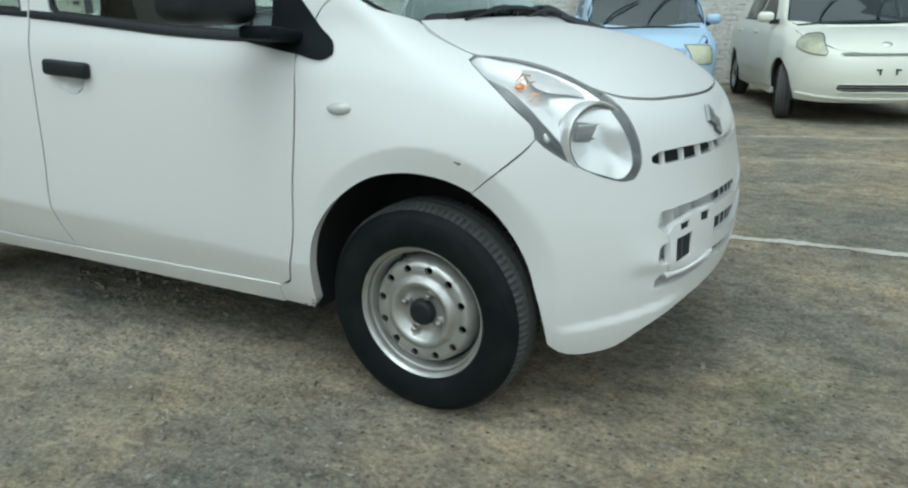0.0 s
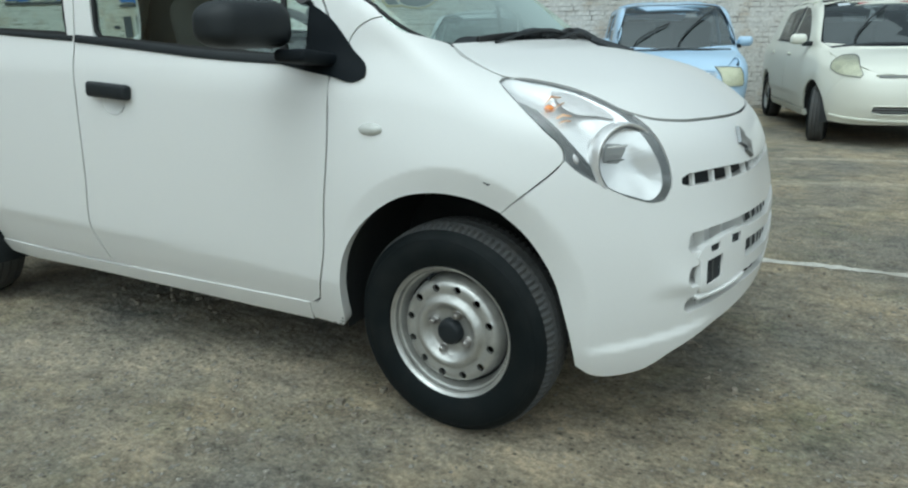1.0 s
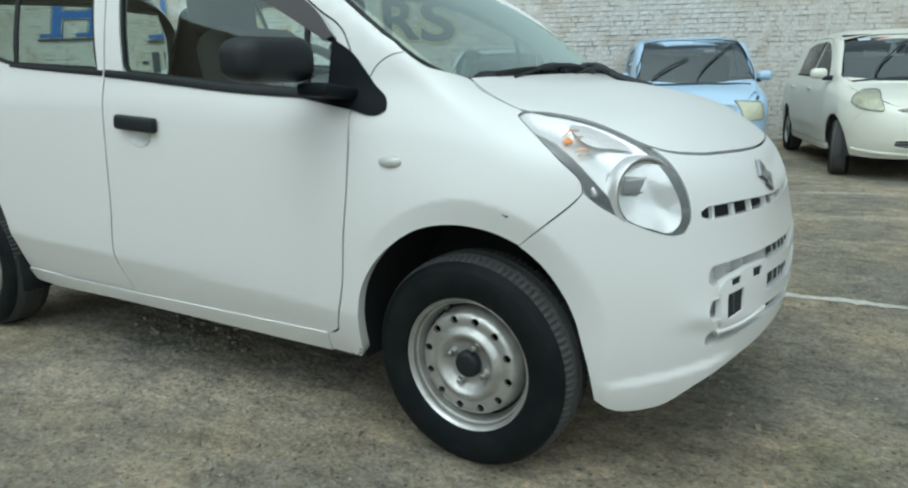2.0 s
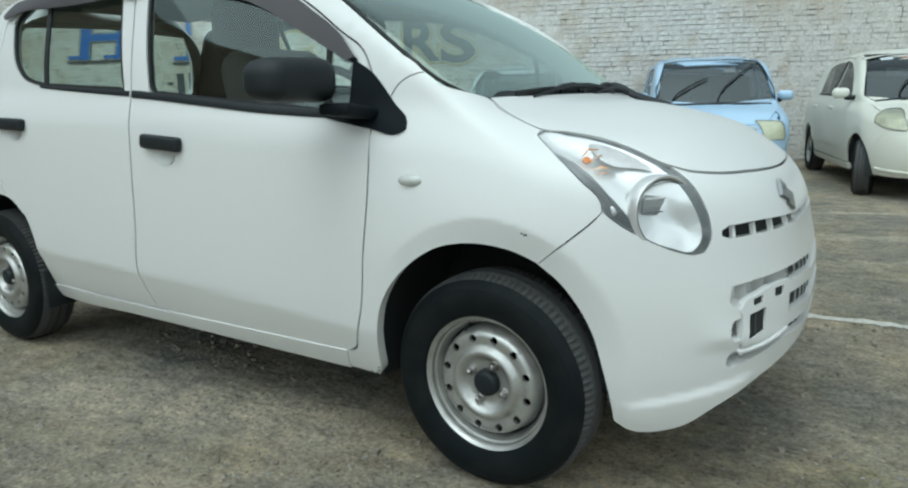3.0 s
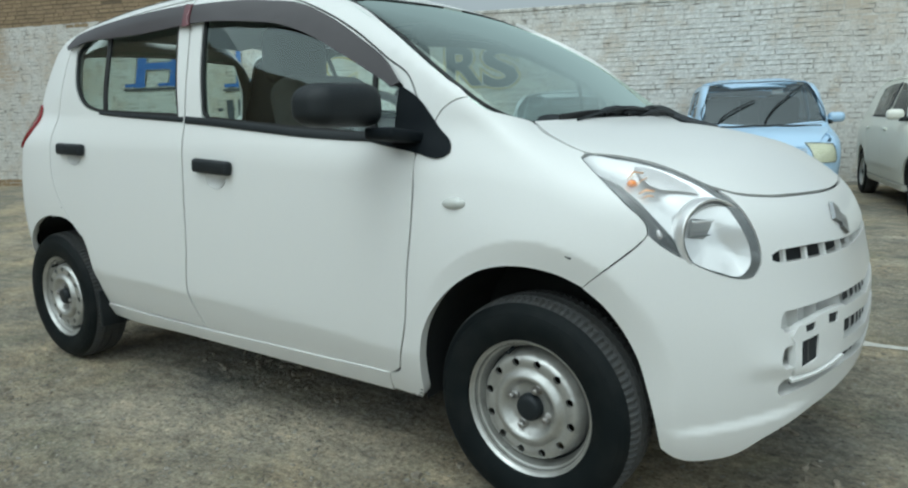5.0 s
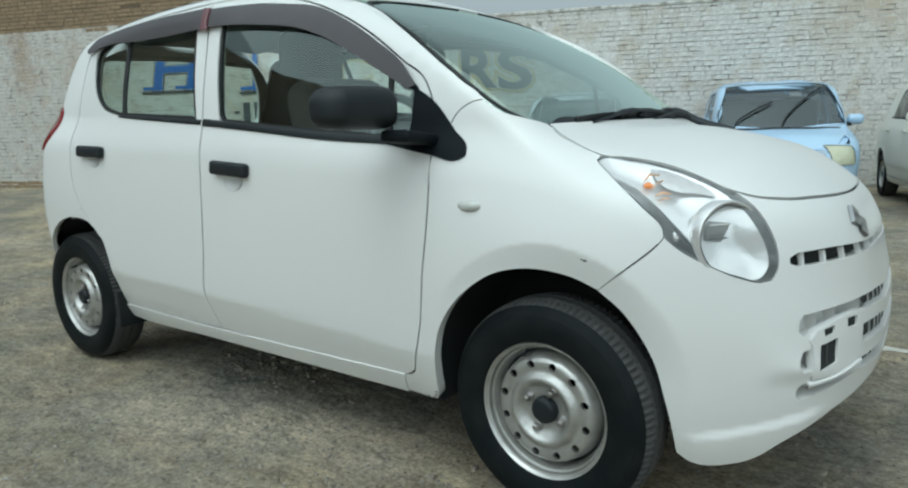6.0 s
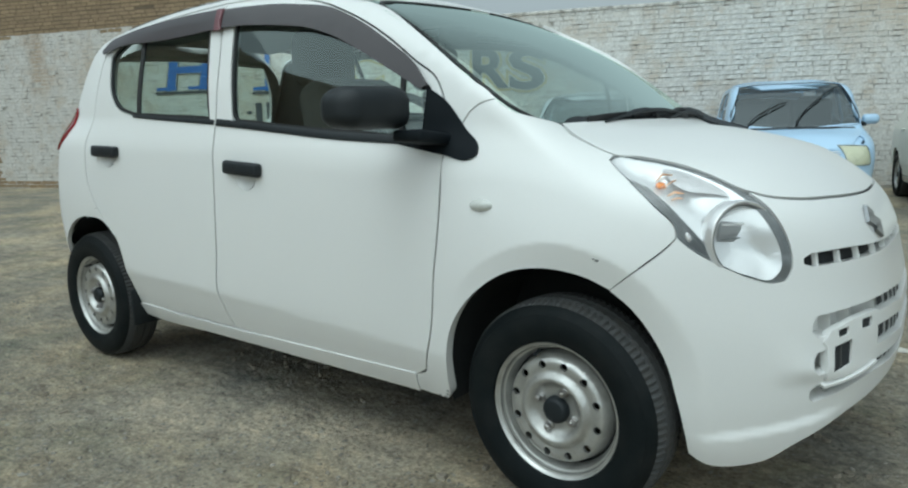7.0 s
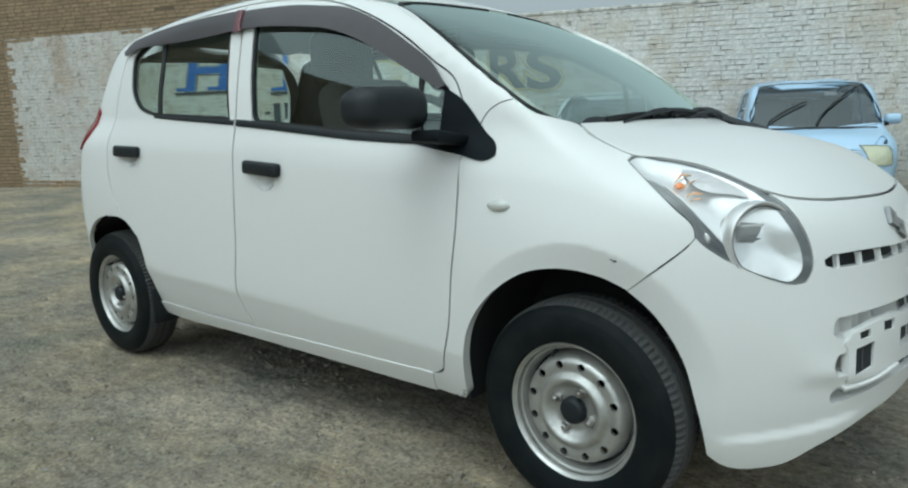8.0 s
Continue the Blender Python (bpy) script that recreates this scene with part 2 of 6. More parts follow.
HATCH = Shell(
    nose=[(0.16, 0.609), (0.25, 0.654), (0.35, 0.679), (0.45, 0.686), (0.55, 0.679), (0.62, 0.664), (0.72, 0.641), (0.80, 0.610), (0.88, 0.54)], nose_round=0.363,
    deck=[(-2.8, 1.08), (-2.1, 1.075), (-1.3, 1.045), (-0.6, 1.01), (-0.25, 1.005), (-0.1, 1.003), (0.1, 0.993), (0.3, 0.960), (0.45, 0.914), (0.56, 0.86), (0.66, 0.79)], crown=0.075,
    side=[(0.16, 0.665), (0.24, 0.699), (0.33, 0.719), (0.42, 0.7285), (0.60, 0.7375), (0.80, 0.735), (0.95, 0.72), (1.05, 0.70), (1.15, 0.67)],
    plan=[(-2.8, 0.055), (-2.5, 0.012), (-2.2, 0.004), (-1.8, 0.002), (-1.0, 0.0), (-0.2, 0.0), (0.1, 0.004), (0.3, 0.02), (0.45, 0.06), (0.65, 0.14)],
    cabin_side=[(0.9, 0.715), (1.05, 0.70), (1.15, 0.68), (1.3, 0.635), (1.4, 0.60), (1.5, 0.56)],
    cabin_plan=[(-2.8, 0.115), (-2.5, 0.06), (-2.2, 0.025), (-1.8, 0.008), (-1.2, 0.0), (-0.7, 0.01), (-0.3, 0.035), (0.0, 0.08)],
    roof=[(-2.7, 1.405), (-2.4, 1.47), (-2.0, 1.52), (-1.5, 1.54), (-1.2, 1.53), (-0.9, 1.49), (-0.75, 1.455), (-0.5, 1.375)],
    screen=[(0.90, 0.12), (1.0, 0.01), (1.1, -0.12), (1.2, -0.26), (1.3, -0.41), (1.4, -0.585), (1.46, -0.73), (1.52, -0.95)], screen_round=0.07,
    tail=[(0.16, -2.64), (0.3, -2.68), (0.5, -2.735), (0.7, -2.745), (0.95, -2.71), (1.1, -2.66), (1.3, -2.57), (1.45, -2.47)], tail_round=0.075,
    lean=0.34, crease=0.368, tuck=0.24, chin=0.012, nose_power=3.6, arches=[(0.022, 0.378, 0.346, 0.20, 0.00003, 0.42, 0.62), (-2.36, 0.28, 0.44, 0.07)])

# ---- building helpers ----
def empty(name, label, category, group="", at=(0, 0, 0)):
    ob = new(name)
    ob.empty_display_size = 0.2
    ob.location = at
    return tagged(ob, label, category, group)


def part(name, data, mat, parent=None, label="", sharp=40):
    """Links a mesh or bmesh as one object under its thing."""
    if isinstance(data, bmesh.types.BMesh):
        me = bpy.data.meshes.new(name)
        data.to_mesh(me)
        data.free()
        me.polygons.foreach_set("use_smooth", [True] * len(me.polygons))
        me.set_sharp_from_angle(angle=radians(sharp))
    else:
        me = data
    if mat and not me.materials:
        me.materials.append(mat)
    ob = new(name, me)
    ob.parent = parent
    if label:
        tagged(ob, label)
    return ob


def mesh_of(verts, faces, sharp=40):
    me = bpy.data.meshes.new("mesh")
    me.from_pydata([tuple(v) for v in verts], [], [tuple(int(i) for i in f) for f in faces])
    me.polygons.foreach_set("use_smooth", [True] * len(me.polygons))
    me.set_sharp_from_angle(angle=radians(sharp))
    return me


def block(size, at=(0, 0, 0), bevel=0.01, seg=2, turn=None):
    bm = bmesh.new()
    bmesh.ops.create_cube(bm, size=1.0)
    bmesh.ops.scale(bm, vec=size, verts=bm.verts)
    if bevel:
        bmesh.ops.bevel(bm, geom=bm.edges[:], offset=min(bevel, 0.49 * min(size)), segments=seg, profile=0.5, affect="EDGES")
    if turn:
        bmesh.ops.transform(bm, matrix=turn, verts=bm.verts)
    bmesh.ops.translate(bm, vec=at, verts=bm.verts)
    return bm


def ball(size, at=(0, 0, 0), n=20):
    bm = bmesh.new()
    bmesh.ops.create_uvsphere(bm, u_segments=n, v_segments=n // 2, radius=1.0)
    bmesh.ops.scale(bm, vec=size, verts=bm.verts)
    bmesh.ops.translate(bm, vec=at, verts=bm.verts)
    return bm


def lathe(profile, n=64, move=None, notch=None):
    """Turns a profile of (radius, y) about the y axis. notch(ring, k): added to the radius."""
    verts, faces = [], []
    for i, (r, y) in enumerate(profile):
        for k in range(n):
            a = 2 * math.pi * k / n
            q = r + (notch(i, k) if notch else 0)
            verts.append(Vector((q * math.cos(a), y, q * math.sin(a))))
    for i in range(len(profile) - 1):
        for k in range(n):
            j = (k + 1) % n
            faces.append((i * n + k, (i + 1) * n + k, (i + 1) * n + j, i * n + j))
    if move:
        verts = [move @ v for v in verts]
    return mesh_of(verts, faces, 35)


def tube(path, radius, sides=8, flat=1.0):
    """A rod along points; flat squeezes it."""
    path = [Vector(p) for p in path]
    verts, faces = [], []
    for i, p in enumerate(path):
        t = (path[min(i + 1, len(path) - 1)] - path[max(i - 1, 0)]).normalized()
        u = t.cross(Vector((0.13, 0.21, 0.97))).normalized()
        v = t.cross(u)
        r = radius if not isinstance(radius, (list, tuple)) else radius[i]
        for k in range(sides):
            a = 2 * math.pi * k / sides
            verts.append(p + u * math.cos(a) * r + v * math.sin(a) * r * flat)
    for i in range(len(path) - 1):
        for k in range(sides):
            j = (k + 1) % sides
            faces.append((i * sides + k, i * sides + j, (i + 1) * sides + j, (i + 1) * sides + k))
    faces.append(tuple(range(sides))[::-1])
    faces.append(tuple(range((len(path) - 1) * sides, len(path) * sides)))
    return mesh_of(verts, faces)


def flowing(points, closed=True, step=0.02, corner=42):
    """A smooth outline through points, with corners kept where it turns sharply."""
    p = np.array(points, float)
    n = len(p)
    prev, nxt = np.roll(p, 1, 0), np.roll(p, -1, 0)
    a, b = p - prev, nxt - p
    turn = np.degrees(np.abs(np.angle((b[:, 0] + 1j * b[:, 1]) / (a[:, 0] + 1j * a[:, 1] + 1e-12))))
    sharp = turn > corner
    la, lb = np.linalg.norm(a, axis=1)[:, None] + 1e-9, np.linalg.norm(b, axis=1)[:, None] + 1e-9
    tang = (a / la * lb + b / lb * la) / (la + lb)
    if not closed:
        sharp[0] = sharp[-1] = True
    out = []
    for i in range(n if closed else n - 1):
        j = (i + 1) % n
        d = p[j] - p[i]
        ln = np.linalg.norm(d)
        t0 = d / ln if sharp[i] else tang[i]
        t1 = d / ln if sharp[j] else tang[j]
        m = max(1, int(math.ceil(ln / step)))
        for s in np.arange(m) / m:
            out.append(p[i] * (2 * s**3 - 3 * s**2 + 1) + ln * t0 * (s**3 - 2 * s**2 + s) + p[j] * (3 * s**2 - 2 * s**3) + ln * t1 * (s**3 - s**2))
    if not closed:
        out.append(p[-1])
    return np.array(out)


def area_of(p):
    q = np.roll(p, -1, 0)
    return 0.5 * np.sum(p[:, 0] * q[:, 1] - q[:, 0] * p[:, 1])


def shrunk(p, gap):
    d = np.roll(p, -1, 0) - np.roll(p, 1, 0)
    d /= np.linalg.norm(d, axis=1)[:, None] + 1e-12
    left = np.stack([-d[:, 1], d[:, 0]], 1)
    return p + left * gap * (1 if area_of(p) > 0 else -1)


def within(pts, poly):
    x, y = pts[:, 0], pts[:, 1]
    r = np.zeros(len(pts), bool)
    for (x0, y0), (x1, y1) in zip(poly, np.roll(poly, -1, 0)):
        c = (y0 > y) != (y1 > y)
        r ^= c & (x < (x1 - x0) * (y - y0) / (y1 - y0 + 1e-15) + x0)
    return r


def tiled(outer, holes, step):
    """Triangles that fill an outline with holes: points, faces, and the loops of the rims."""
    loops = [outer, *holes]
    edge = np.concatenate(loops)
    lo, hi = outer.min(0), outer.max(0)
    rows = np.arange(lo[1], hi[1], step * 0.87)
    grid = np.array([(x + (k % 2) * step / 2, y) for k, y in enumerate(rows) for x in np.arange(lo[0], hi[0], step)]).reshape(-1, 2)
    if len(grid):
        keep = within(grid, outer)
        for h in holes:
            keep &= ~within(grid, h)
        grid = grid[keep]
    if len(grid):
        near = np.min(((grid[:, None] - edge[None]) ** 2).sum(2), 1)
        grid = grid[near > (0.55 * step) ** 2]
    pts = np.concatenate([edge, grid]) if len(grid) else edge
    links, rims, base = [], [], 0
    for q in loops:
        ids = list(range(base, base + len(q)))
        rims.append(ids)
        links += [(ids[i], ids[(i + 1) % len(ids)]) for i in range(len(ids))]
        base += len(q)
    vs, _, fs, origin, _, _ = delaunay_2d_cdt([Vector(q) for q in pts], links, [], 0, 1e-7)
    out = np.array([tuple(v) for v in vs])
    where = {}
    for k, o in enumerate(origin):
        for i in o:
            where[i] = k
    f = np.array([t for t in fs if len(t) == 3])
    mid = out[f].mean(1)
    keep = within(mid, outer)
    for h in holes:
        keep &= ~within(mid, h)
    return out, f[keep], [[where[i] for i in ids] for ids in rims]


def from_side(sign):
    """Outlines in (x, z), laid on the flank. sign: -1 the right flank, 1 the left."""
    def rays(p):
        return np.stack([p[:, 0], np.full(len(p), sign * 1.2), p[:, 1]], 1), np.tile([0, -sign, 0], (len(p), 1)), 1.2
    return rays


def from_top(p):
    return np.stack([p[:, 0], p[:, 1], np.full(len(p), 2.2)], 1), np.tile([0, 0, -1], (len(p), 1)), 2.0


def from_front(p):
    return np.stack([np.full(len(p), 1.4), p[:, 0], p[:, 1]], 1), np.tile([-1, 0, 0], (len(p), 1)), 2.6


def from_back(p):
    return np.stack([np.full(len(p), -3.6), p[:, 0], p[:, 1]], 1), np.tile([1, 0, 0], (len(p), 1)), 2.6


def round_nose(p):
    """Outlines in (arc, z): arc is 0.6 m times the angle off the nose, to the right."""
    a = p[:, 0] / 0.6
    d = np.stack([np.cos(a), -np.sin(a), np.zeros(len(p))], 1)
    return np.stack([np.zeros(len(p)), np.zeros(len(p)), p[:, 1]], 1) + 1.4 * d, -d, 1.4


def oblique(sign, degrees):
    """Outlines in (s, z), laid from a slant ahead and aside."""
    c, s = math.cos(radians(degrees)), math.sin(radians(degrees))

    def rays(p):
        d = np.array([c, sign * s, 0])
        e = np.array([s, -sign * c, 0])
        return p[:, :1] * e + p[:, 1:] * np.array([0, 0, 1.0]) + 1.4 * d, np.tile(-d, (len(p), 1)), 1.6
    return rays


def arc(pairs):
    return [(radians(a) * 0.6, z) for a, z in pairs]


def panel(name, shell, outline, rays, mat, parent, holes=(), step=0.035, gap=0.002, rim=0.018, off=0.0, field=None, label="", edge=0.02, corner=42, hole_corner=None, bowl=None):
    """A sheet of the body inside an outline, with its edges turned in. off: proud of (or under) the surface; bowl(depth to the rim): a hollow."""
    outer = shrunk(flowing(outline, step=edge, corner=corner), gap)
    inner = [shrunk(flowing(h, step=edge, corner=hole_corner or corner), -gap) for h in holes]
    flat, tris, rims = tiled(outer, inner, step)
    start, way, far = rays(flat)
    pos, hit = shell.cast(start, way, far, field)
    nrm = shell.normal(pos, field)
    if bowl:
        e = np.concatenate([outer, *inner])
        dist = np.sqrt(np.min(((flat[:, None] - e[None]) ** 2).sum(2), 1))
        pos = pos + nrm * (off + bowl(dist))[:, None]
    else:
        pos = pos + nrm * off
    tri = pos[tris]
    fn = np.cross(tri[:, 1] - tri[:, 0], tri[:, 2] - tri[:, 0])
    flip = (fn * nrm[tris].mean(1)).sum(1) < 0
    tris[flip] = tris[flip][:, ::-1]
    ok = hit[tris].all(1)
    if bowl:
        nrm = np.zeros_like(pos)
        fn[flip] *= -1
        for k in range(3):
            np.add.at(nrm, tris[:, k], fn)
        nrm /= np.linalg.norm(nrm, axis=1)[:, None] + 1e-12
    verts, faces = list(pos), [tuple(t) for t in tris[ok]]
    norms = [tuple(nrm[v]) for t in faces for v in t]
    if rim:
        for loop, poly in zip(rims, [outer, *inner]):
            p, q = pos[loop], nrm[loop]
            t = np.roll(p, -1, 0) - np.roll(p, 1, 0)
            t /= np.linalg.norm(t, axis=1)[:, None] + 1e-12
            o = np.cross(t, q)
            mid = p.mean(0)
            if ((p - mid) * o).sum() < 0:
                o = -o
            if poly is not outer:
                o = -o
            b, m = len(verts), len(loop)
            verts += list(p - q * rim)
            same = (np.cross(np.roll(p, -1, 0) - p, -q) * o).sum() > 0
            for k in range(m):
                j = (k + 1) % m
                face = [(loop[k], k), (loop[j], j), (b + j, j), (b + k, k)]
                face = face if same else face[::-1]
                faces.append(tuple(v for v, _ in face))
                norms += [tuple(o[c]) for _, c in face]
    me = bpy.data.meshes.new(name)
    me.from_pydata([tuple(v) for v in verts], [], [tuple(int(i) for i in f) for f in faces])
    me.polygons.foreach_set("use_smooth", [True] * len(me.polygons))
    me.normals_split_custom_set(norms)
    return part(name, me, mat, parent, label)


def mirrored(half):
    """A whole outline from its right half, which runs from the middle line to the middle line."""
    return list(half) + [(-a, z) for a, z in half[::-1] if abs(a) > 1e-6]


def ribbon(name, shell, line, rays, width, mat, parent, off=0.004, thick=0.006, field=None, label=""):
    """A strip laid along a line on the body."""
    p = flowing(line, closed=False, step=0.02)
    start, way, far = rays(p)
    pos, _ = shell.cast(start, way, far, field)
    nrm = shell.normal(pos, field)
    t = np.gradient(pos, axis=0)
    t /= np.linalg.norm(t, axis=1)[:, None]
    s = np.cross(t, nrm)
    w = np.full(len(pos), width) if np.isscalar(width) else np.interp(np.linspace(0, 1, len(pos)), np.linspace(0, 1, len(width)), width)
    w = w[:, None] / 2
    rows = [pos + nrm * (off - thick) - s * w, pos + nrm * (off * 0.7) - s * w, pos + nrm * off - s * w * 0.7, pos + nrm * off + s * w * 0.7, pos + nrm * (off * 0.7) + s * w, pos + nrm * (off - thick) + s * w]
    n = len(pos)
    verts = np.concatenate(rows)
    faces = [(r * n + k, r * n + k + 1, (r + 1) * n + k + 1, (r + 1) * n + k) for r in range(5) for k in range(n - 1)]
    faces += [tuple(r * n for r in range(6)), tuple(r * n + n - 1 for r in range(6))[::-1]]
    return part(name, mesh_of(verts, faces, 50), mat, parent, label)


def on_body(shell, rays, point, field=None):
    """The place and normal of one point of an outline."""
    start, way, far = rays(np.array([point], float))
    p, _ = shell.cast(start, way, far, field)
    return Vector(p[0]), Vector(shell.normal(p, field)[0])


def facing(at, normal, up=(0, 0, 1)):
    """A matrix at a place, whose z axis points along the normal and y axis upwards."""
    z = Vector(normal).normalized()
    x = Vector(up).cross(z).normalized()
    y = z.cross(x)
    m = Matrix((x, y, z)).transposed().to_4x4()
    m.translation = at
    return m

# ---- ground ----
def dirt_material():
    m = bpy.data.materials.new("dusty_gravel_dirt")
    m.use_nodes = True
    n, l = m.node_tree.nodes, m.node_tree.links
    b = n["Principled BSDF"]
    b.inputs["Roughness"].default_value = 0.95
    b.inputs["Specular IOR Level"].default_value = 0.2
    at = n.new("ShaderNodeTexCoord").outputs["Object"]

    def tex(size, detail=8.0, rough=0.6, stretch=None):
        t = n.new("ShaderNodeTexNoise")
        t.inputs["Scale"].default_value, t.inputs["Detail"].default_value, t.inputs["Roughness"].default_value = size, detail, rough
        if stretch:
            mp = n.new("ShaderNodeMapping")
            mp.inputs["Scale"].default_value = stretch
            mp.inputs["Rotation"].default_value = (0, 0, radians(-20))
            l.new(at, mp.inputs["Vector"])
            l.new(mp.outputs[0], t.inputs["Vector"])
        else:
            l.new(at, t.inputs["Vector"])
        return t.outputs["Fac"]

    def ramp(fac, stops):
        r = n.new("ShaderNodeValToRGB")
        while len(r.color_ramp.elements) < len(stops):
            r.color_ramp.elements.new(0.5)
        for e, (p, c) in zip(r.color_ramp.elements, stops):
            e.position, e.color = p, (*c, 1)
        l.new(fac, r.inputs[0])
        return r.outputs[0]

    def mix(fac, a, c, blend="MIX", k=1.0):
        x = n.new("ShaderNodeMix")
        x.data_type, x.blend_type = "RGBA", blend
        if fac is None:
            x.inputs[0].default_value = k
        else:
            l.new(fac, x.inputs[0])
        l.new(a, x.inputs[6])
        l.new(c, x.inputs[7])
        return x.outputs[2]

    broad = ramp(tex(0.9, 6.0, 0.65), [(0.36, (0.245, 0.240, 0.218)), (0.48, (0.320, 0.294, 0.240)), (0.62, (0.470, 0.398, 0.285))])
    mossy = ramp(tex(1.6, 7.0, 0.7), [(0.52, (1.0, 1.0, 1.0)), (0.68, (0.74, 0.81, 0.76))])
    clump = ramp(tex(7.0, 9.0, 0.8, (1.0, 1.7, 1)), [(0.34, (0.52, 0.52, 0.53)), (0.50, (1.0, 0.99, 0.97)), (0.66, (1.42, 1.38, 1.28))])
    fine = ramp(tex(60.0, 8.0, 0.8), [(0.34, (0.50, 0.49, 0.48)), (0.50, (0.98, 0.97, 0.95)), (0.66, (1.50, 1.46, 1.40))])
    col = mix(None, broad, mossy, "MULTIPLY")
    # pale dusty tracks, each a soft ragged band along a line on the ground: from x, y to x, y, half width, strength
    bands = [
        (0.77, 0.14, 1.06, -0.13, 0.075, 0.55),
        (1.07, -0.31, 1.17, -0.29, 0.1, 0.55),
        (1.08, 0.94, 1.34, 0.93, 0.07, 0.95),
        (1.15, 0.60, 1.30, 0.54, 0.09, 0.6),
        (0.37, 4.37, 1.77, 4.77, 0.055, 0.85),
        (0.49, 3.30, 1.64, 3.58, 0.1, 0.7),
        (0.57, 2.46, 1.06, 2.66, 0.07, 0.4),
        (0.80, 1.75, 1.04, 1.83, 0.07, 0.5),
        (1.22, 1.75, 1.44, 1.82, 0.08, 0.5),
        (-1.14, -1.20, -0.61, -1.06, 0.1, 0.35),
        (-1.75, -0.88, -0.41, -0.58, 0.16, 0.5),
        (-0.16, -0.75, 0.41, -0.59, 0.12, 0.5),
        (-6.15, 0.66, -7.70, 0.65, 0.25, 0.4),
        (-1.85, -1.03, -0.70, -0.56, 0.14, 0.4),
    ]
    ragged, dust = tex(4.5, 7.0, 0.75), n.new("ShaderNodeRGB")
    dust.outputs[0].default_value = (0.54, 0.485, 0.39, 1)
    for x0, y0, x1, y1, half, strength in bands:
        length, turn = math.hypot(x1 - x0, y1 - y0), math.atan2(y1 - y0, x1 - x0)
        move = n.new("ShaderNodeMapping")
        move.vector_type = "TEXTURE"
        move.inputs["Location"].default_value, move.inputs["Rotation"].default_value = ((x0 + x1) / 2, (y0 + y1) / 2, 0), (0, 0, turn)
        l.new(at, move.inputs["Vector"])
        parts = n.new("ShaderNodeSeparateXYZ")
        l.new(move.outputs[0], parts.inputs[0])
        sides = []
        for axis, reach, soft in (("X", length / 2, 0.25), ("Y", half, half)):
            size, away, fall = n.new("ShaderNodeMath"), n.new("ShaderNodeMath"), n.new("ShaderNodeMapRange")
            size.operation, away.operation, away.inputs[1].default_value = "ABSOLUTE", "MULTIPLY_ADD", -2.4 * soft
            l.new(parts.outputs[axis], size.inputs[0])
            l.new(ragged, away.inputs[0])
            l.new(size.outputs[0], away.inputs[2])
            fall.interpolation_type = "SMOOTHSTEP"
            fall.inputs["From Min"].default_value, fall.inputs["From Max"].default_value = reach - 2.2 * soft, reach - 0.4 * soft
            fall.inputs["To Min"].default_value, fall.inputs["To Max"].default_value = (strength if axis == "X" else 1.0), 0.0
            l.new(away.outputs[0], fall.inputs["Value"])
            sides.append(fall.outputs[0])
        both = n.new("ShaderNodeMath")
        both.operation = "MULTIPLY"
        l.new(sides[0], both.inputs[0])
        l.new(sides[1], both.inputs[1])
        col = mix(both.outputs[0], col, dust.outputs[0])
    col = mix(None, col, clump, "MULTIPLY")
    col = mix(None, col, fine, "MULTIPLY")
    for size, lo, tone in ((75.0, 0.90, (0.46, 0.44, 0.39)), (34.0, 0.95, (0.42, 0.40, 0.35)), (55.0, 0.88, (0.075, 0.07, 0.06)), (130.0, 0.86, (0.40, 0.38, 0.34))):
        spot = n.new("ShaderNodeTexVoronoi")
        spot.inputs["Scale"].default_value = size
        l.new(at, spot.inputs["Vector"])
        sep = n.new("ShaderNodeSeparateColor")
        l.new(spot.outputs["Color"], sep.inputs[0])
        pick = ramp(sep.outputs["Red"], [(lo, (0, 0, 0)), (lo + 0.02, (1, 1, 1))])
        disc = ramp(spot.outputs["Distance"], [(0.22, (0.75, 0.75, 0.75)), (0.40, (0, 0, 0))])
        both = mix(None, pick, disc, "MULTIPLY")
        tint = n.new("ShaderNodeRGB")
        tint.outputs[0].default_value = (*tone, 1)
        col = mix(both, col, tint.outputs[0])
    l.new(col, b.inputs["Base Color"])
    bump1, bump2 = n.new("ShaderNodeBump"), n.new("ShaderNodeBump")
    bump1.inputs["Strength"].default_value, bump1.inputs["Distance"].default_value = 0.9, 0.05
    bump2.inputs["Strength"].default_value, bump2.inputs["Distance"].default_value = 0.8, 0.012
    l.new(tex(11.0, 9.0, 0.7, (1.0, 1.6, 1)), bump1.inputs["Height"])
    l.new(tex(42.0, 8.0, 0.7), bump2.inputs["Height"])
    l.new(bump1.outputs[0], bump2.inputs["Normal"])
    l.new(bump2.outputs[0], b.inputs["Normal"])
    return m


DIRT = dirt_material()


YARD = -0.014


def ground_height(x, y):
    """Low waves and ruts of the trodden yard."""
    return YARD + 0.006 * noise.noise(Vector((x * 0.9, y * 0.9, 0))) + 0.004 * noise.noise(Vector((x * 3.1, y * 3.1, 4))) + 0.005 * noise.noise(Vector((x * 8, y * 8, 9))) + 0.0035 * noise.noise(Vector((x * 21, y * 21, 2)))


